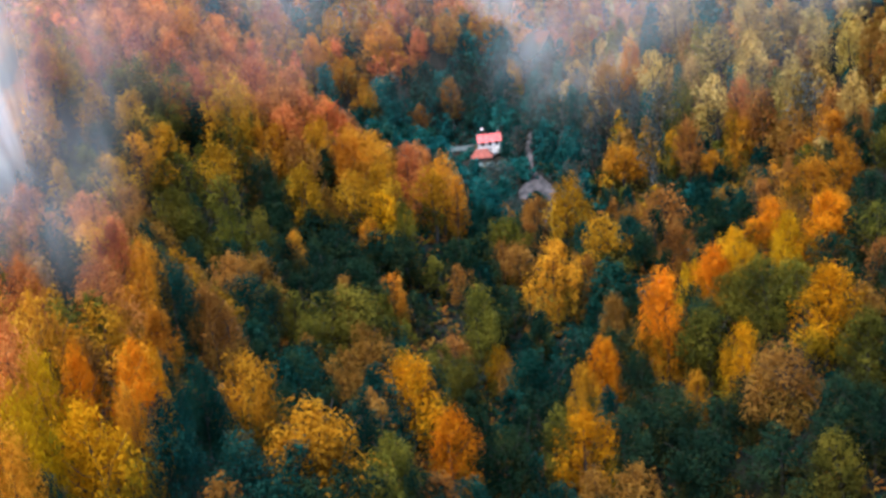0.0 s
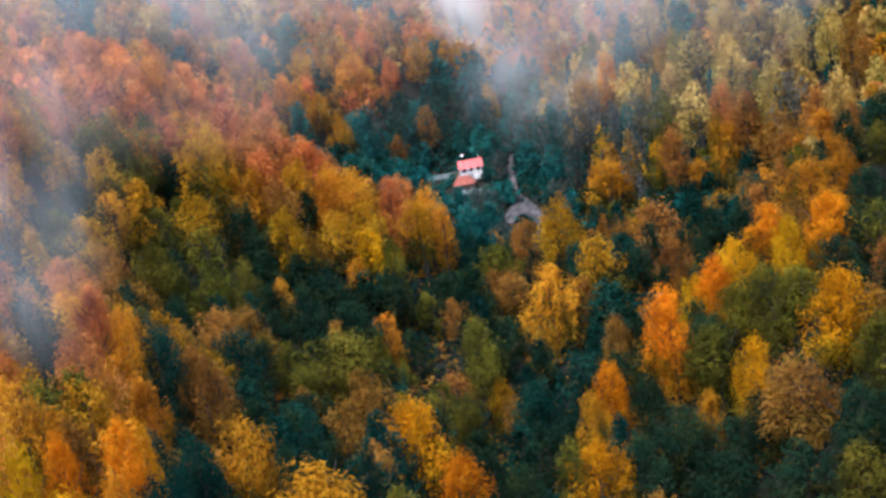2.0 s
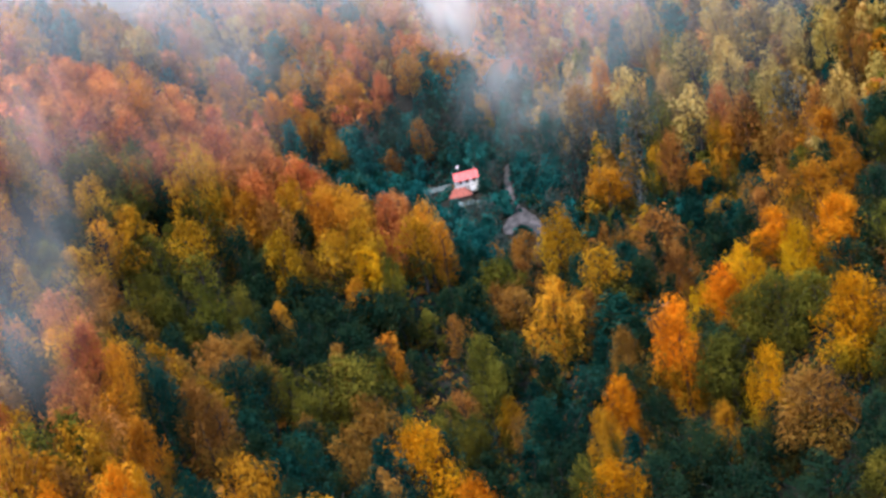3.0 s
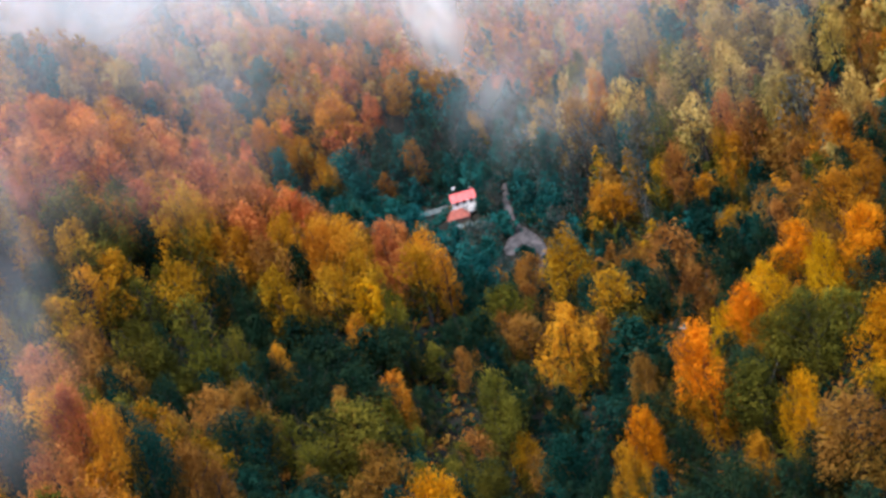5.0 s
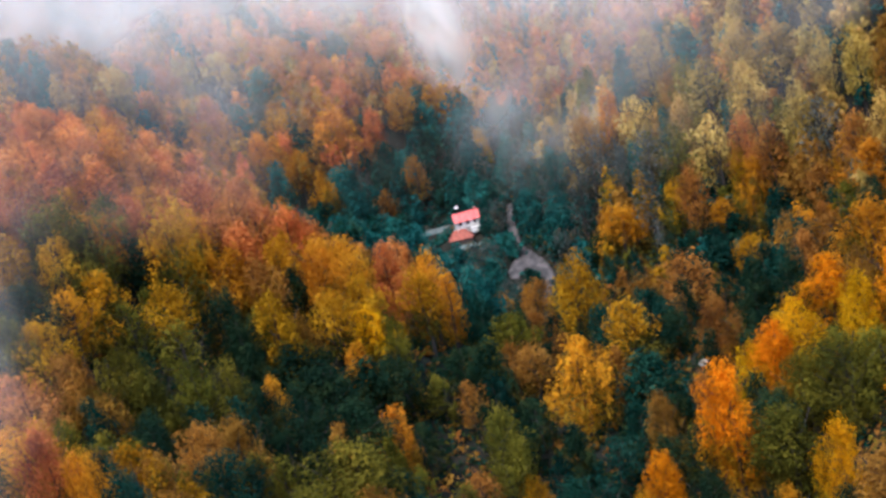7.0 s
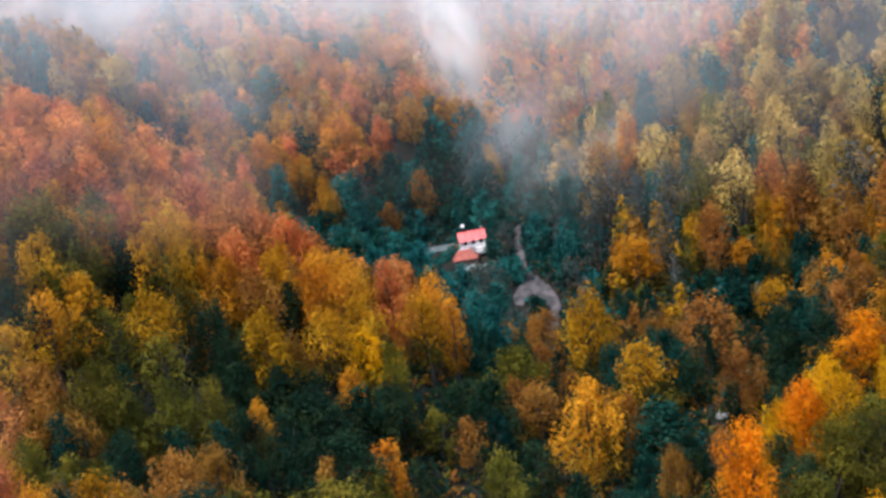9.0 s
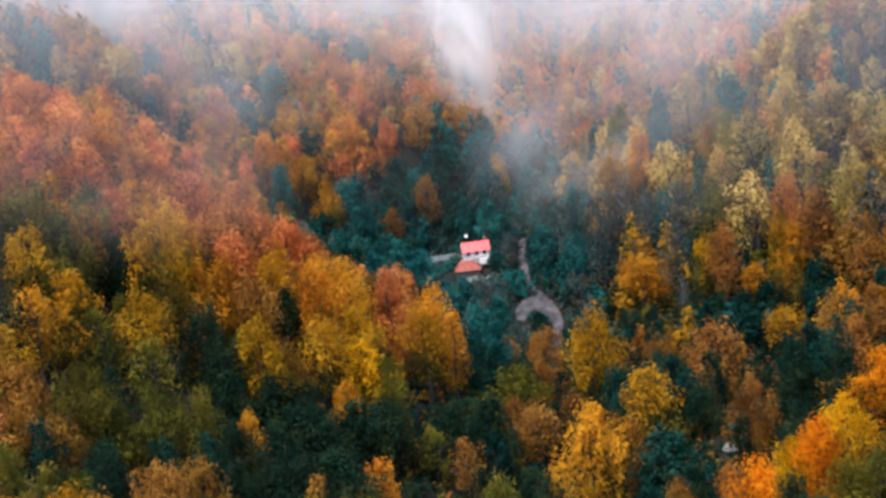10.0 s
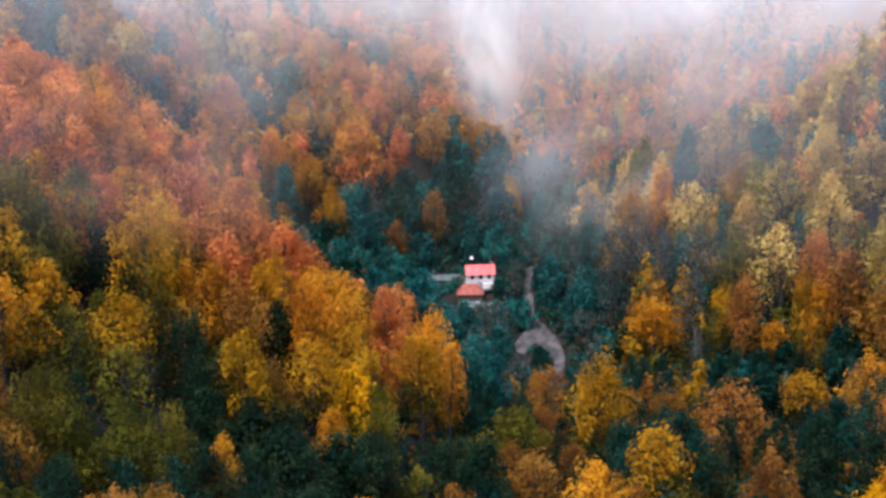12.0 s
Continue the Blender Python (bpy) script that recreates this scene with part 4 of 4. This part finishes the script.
part("back_wall", solid("back_wall", [((-W / 2 + 0.3, D / 2 - 0.3, 0), (W / 2 - 0.3, D / 2, E0))], PLASTER, 0), house)
part("plinth", solid("plinth", [((-W / 2 - 0.1, -D / 2 - 0.1, -6.5), (W / 2 + 0.1, D / 2 + 0.1, -0.01))], STONE, 0.05), house, "rough stone plinth")
part("gable", gable("gable", -W / 2, -D / 2, D / 2, E0, E0 + 2.3, PLASTER), house)
part("gable", gable("gable", W / 2 - 0.25, -D / 2, D / 2, E0, E0 + 2.3, RED_ROOF), house)
for a in (-2.9, 0.1, 3.0):
    window_part(house, a, 0.9, 1.4, 1.4, -D / 2 + 0.12)
O, R = 0.7, E0 + 2.5
front_roof = part("roof", slab("roof", [(-W / 2 - 0.4, -D / 2 - O, E0 - 0.45), (W / 2 + 0.4, -D / 2 - O, E0 - 0.45), (W / 2 + 0.4, 0, R), (-W / 2 - 0.4, 0, R)], 0.08, RED_ROOF, 22), house, "pinkish red ribbed sheet-metal roof")
part("roof", slab("roof", [(W / 2 + 0.4, D / 2 + O, E0 - 0.45), (-W / 2 - 0.4, D / 2 + O, E0 - 0.45), (-W / 2 - 0.4, 0, R), (W / 2 + 0.4, 0, R)], 0.08, RED_ROOF, 22), house, "pinkish red ribbed sheet-metal roof")
part("ridge_cap", solid("ridge_cap", [((-W / 2 - 0.4, -0.2, R + 0.02), (W / 2 + 0.4, 0.2, R + 0.14))], RED_ROOF, 0.03), front_roof)
chimney = part("chimney", solid("chimney", [((3.7, 0.3, R - 1.2), (4.5, 1.1, R + 0.9))], RUST_ROOF, 0.04), house, "brick-red chimney")
part("cap", solid("cap", [((3.6, 0.2, R + 0.9), (4.6, 1.2, R + 1.02))], STONE, 0.03), chimney)
part("porch", solid("porch", [((0.6, -D / 2 - 2.6, -2.2), (4.6, -D / 2 - 0.1, -0.2))], PLASTER, 0.04), house, "low whitewashed porch")
part("porch_rail", solid("porch_rail", [((0.6 + 0.5 * k, -D / 2 - 2.6, -0.2), (0.68 + 0.5 * k, -D / 2 - 2.5, 0.6)) for k in range(9)] + [((0.6, -D / 2 - 2.6, 0.6), (4.7, -D / 2 - 2.5, 0.7))], TIMBER, 0), house)
at(house, 8.8, 513, 7.2, 2)

dish = tagged(new("satellite_dish"), "white satellite dish on a pole behind the red roof", "satellite dish")
bm = bmesh.new()
bmesh.ops.create_uvsphere(bm, u_segments=16, v_segments=10, radius=0.8)
bmesh.ops.delete(bm, geom=[v for v in bm.verts if v.co.z > -0.28], context="VERTS")
dish_mesh = bpy.data.meshes.new("reflector")
bm.to_mesh(dish_mesh)
bm.free()
dish_mesh.materials.append(WHITE_METAL)
reflector = part("reflector", dish_mesh, dish)
reflector.matrix_basis = pose(0, 0, 10.3, 70, 0, 0)
part("pole", solid("pole", [((-0.06, 0.55, -0.5), (0.06, 0.67, 10.0))], TIMBER, 0), dish)
at(dish, 6.2, 518.5, float(land(6.2, 518.5)))


def shed(name, label, wide, deep, eave, peak, roof_material, wall_material, ribs, hip=0.0):
    root = tagged(new(name), label, "shed")
    part("wall", solid("wall", [((-wide / 2, -deep / 2, -3), (wide / 2, -deep / 2 + 0.2, eave)), ((-wide / 2, deep / 2 - 0.2, -3), (wide / 2, deep / 2, eave)),
                                ((-wide / 2, -deep / 2 + 0.2, -3), (-wide / 2 + 0.2, deep / 2 - 0.2, eave)), ((wide / 2 - 0.2, -deep / 2 + 0.2, -3), (wide / 2, deep / 2 - 0.2, eave))], wall_material, 0), root)
    w, d, e = wide / 2 + 0.4, deep / 2 + 0.5, eave - 0.1
    a = part("roof", slab("roof", [(-w, -d, e), (w, -d, e), (w - hip, 0, peak), (-w + hip, 0, peak)], 0.07, roof_material, ribs), root)
    part("roof", slab("roof", [(w, d, e), (-w, d, e), (-w + hip, 0, peak), (w - hip, 0, peak)], 0.07, roof_material, ribs), root)
    if hip:
        for s in (-1, 1):
            part("roof_hip", slab("roof_hip", [(s * w, -s * d, e), (s * w, s * d, e), (s * (w - hip), 0, peak), (s * (w - hip), 0.01, peak)], 0.05, roof_material), root)
    part("ridge_cap", solid("ridge_cap", [((-w + hip, -0.15, peak + 0.03), (w - hip, 0.15, peak + 0.14))], WHITE_METAL if hip else roof_material, 0.02), a)
    return root


rust = shed("shed", "low shed with rusty orange hipped sheet roof below the house", 8.8, 6.2, 1.3, 4.6, RUST_ROOF, TIMBER, 14, 2.6)
at(rust, 5.0, 505.5, float(land(5.0, 505.5)) + 1.9, -3)
grey = shed("barn", "long grey weathered barn beside the red-roofed house", 11.5, 4.5, 1.8, 3.3, GREY_ROOF, TIMBER, 18)
at(grey, -3.8, 535, float(land(-3.8, 535)) + 1.2, 3)
tagged(grey, category="barn")

for k, (x, y, s, a) in enumerate(((11.8, 499.5, 1.5, 12), (10.8, 495.2, 1.7, -40), (-0.9, 498.6, 1.5, 60), (-3.0, 501.5, 1.6, 10), (-3.8, 506.4, 1.3, 70), (-6.7, 510.9, 1.1, 15), (1.6, 494.6, 1.3, 75), (-12.0, 523.8, 1.2, 30))):
    g = random.Random(k)
    n = 7
    verts = [((i / (n - 1) - 0.5) * 2 * s, (j / (n - 1) - 0.5) * s, 0.9 * s * math.exp(-((i - 3) ** 2 + (j - 3) ** 2) / 7) + g.uniform(-0.12, 0.12)) for j in range(n) for i in range(n)]
    faces = [(j * n + i, j * n + i + 1, (j + 1) * n + i + 1, (j + 1) * n + i) for j in range(n - 1) for i in range(n - 1)]
    heap = new("tarpaulin", surface("tarpaulin", verts, faces, TARP, smooth=False))
    mod = heap.modifiers.new("cloth", "SOLIDIFY")
    mod.thickness = 0.04
    tagged(heap, "crumpled pale tarpaulin over a heap in the yard", "tarpaulin", "tarpaulins in the yard")
    heap.matrix_basis = pose(x, y, float(land(x, y)) + 0.15, 0, 0, a)

# an open lean-to with pale, sagging sheets on thin posts
lean = tagged(new("lean_to"), "low open lean-to roofed with pale weathered sheets below the sheds", "lean-to")
for k in range(5):
    w0, w1 = -4.6 + 1.84 * k, -4.6 + 1.84 * (k + 1) - 0.12
    lift = (0.0, 0.22, -0.12, 0.15, -0.3)[k]
    part("roof_sheet", slab("roof_sheet", [(w0, -1.9 + 0.2 * (k % 2), 1.25 + lift), (w1, -1.9, 1.2 + lift), (w1, 1.8, 2.15 + lift), (w0, 1.8 - 0.3 * (k % 2), 2.2 + lift)], 0.05, TARP, 5), lean)
for k in range(4):
    for d, tall in ((-1.6, 1.1), (1.6, 1.8)):
        part("post", solid("post", [((-4.4 + 2.9 * k, d - 0.06, -1.2), (-4.28 + 2.9 * k, d + 0.06, tall))], TIMBER, 0.01), lean)
part("back_panel", solid("back_panel", [((-4.4, 1.72, -1.0), (4.3, 1.78, 1.5))], TIMBER, 0.01), lean)
at(lean, 5.4, 498.0, float(land(5.4, 498.0)) + 0.9, -6)

# the dirt track: climbs from the gully past the yard
def ribbon(route, widths, steps, lift):
    """A worn track with ruts that follows the ground along the route."""
    track, faces = [], []
    for i in range(steps + 1):
        f = i / steps * (len(route) - 1)
        k = min(int(f), len(route) - 2)
        u = f - k
        p = [Vector(route[min(max(k + o, 0), len(route) - 1)]) for o in (-1, 0, 1, 2)]
        c = 0.5 * ((2 * p[1]) + (p[2] - p[0]) * u + (2 * p[0] - 5 * p[1] + 4 * p[2] - p[3]) * u * u + (-p[0] + 3 * p[1] - 3 * p[2] + p[3]) * u**3)
        dirn = (p[2] - p[1]).normalized()
        side = Vector((dirn.y, -dirn.x))
        half = widths[k] * (1 - u) + widths[k + 1] * u
        for s in (-1.2, -1, -0.45, 0, 0.45, 1, 1.2):
            q = c + side * half * s * (1 + 0.12 * math.sin(i * 1.7 + s))
            track.append((q.x, q.y, float(land(q.x, q.y)) + (lift if abs(s) < 1.1 else -0.6) - 0.18 * (abs(s) == 0.45)))
    for i in range(steps):
        for j in range(6):
            a = i * 7 + j
            faces.append((a, a + 1, a + 8, a + 7))
    return surface("road", track, faces, DIRT)


tagged(new("road", ribbon(ROUTE, [1.1, 1.3, 1.5, 1.7, 2.5, 2.8, 1.7, 1.5, 1.5, 1.4, 1.3, 1.1], 80, 1.15)), "pale winding dirt track with two wheel ruts", "road", kind="structure")
tagged(new("road", ribbon(SPUR, [2.0, 2.6, 2.3, 1.2], 22, 1.12)), "pale muddy turning place beside the dirt track", "road", kind="structure")

# felled pale logs by the stream in the gully
pile = tagged(new("log_pile"), "small pile of pale felled logs by the gully stream", "logs")
for k, (x, y, z, r, long) in enumerate(((-0.9, 0, 0.35, 0.34, 5.6), (-0.1, 0.2, 0.33, 0.32, 6.2), (0.7, -0.1, 0.36, 0.35, 5.2), (-0.5, 0.1, 0.93, 0.31, 5.8), (0.3, 0, 0.95, 0.32, 5.0), (2.4, 0.8, 0.3, 0.28, 4.4))):
    ring, caps = [], []
    for s in range(5):
        for q in range(9):
            a = q * 6.283 / 9
            ring.append((x + r * math.cos(a) * (1 - 0.04 * s), y + (s / 4 - 0.5) * long, z + r * math.sin(a) * (1 - 0.04 * s)))
    caps = [tuple(range(8, -1, -1)), tuple(range(36, 45))]
    part("log", surface("log", ring, caps + [(s * 9 + q, s * 9 + (q + 1) % 9, (s + 1) * 9 + (q + 1) % 9, (s + 1) * 9 + q) for s in range(4) for q in range(9)], PALE_BARK, smooth=False), pile)
pile.matrix_basis = pose(51, 316.5, float(land(51, 316.5)), 0, 0, 72)
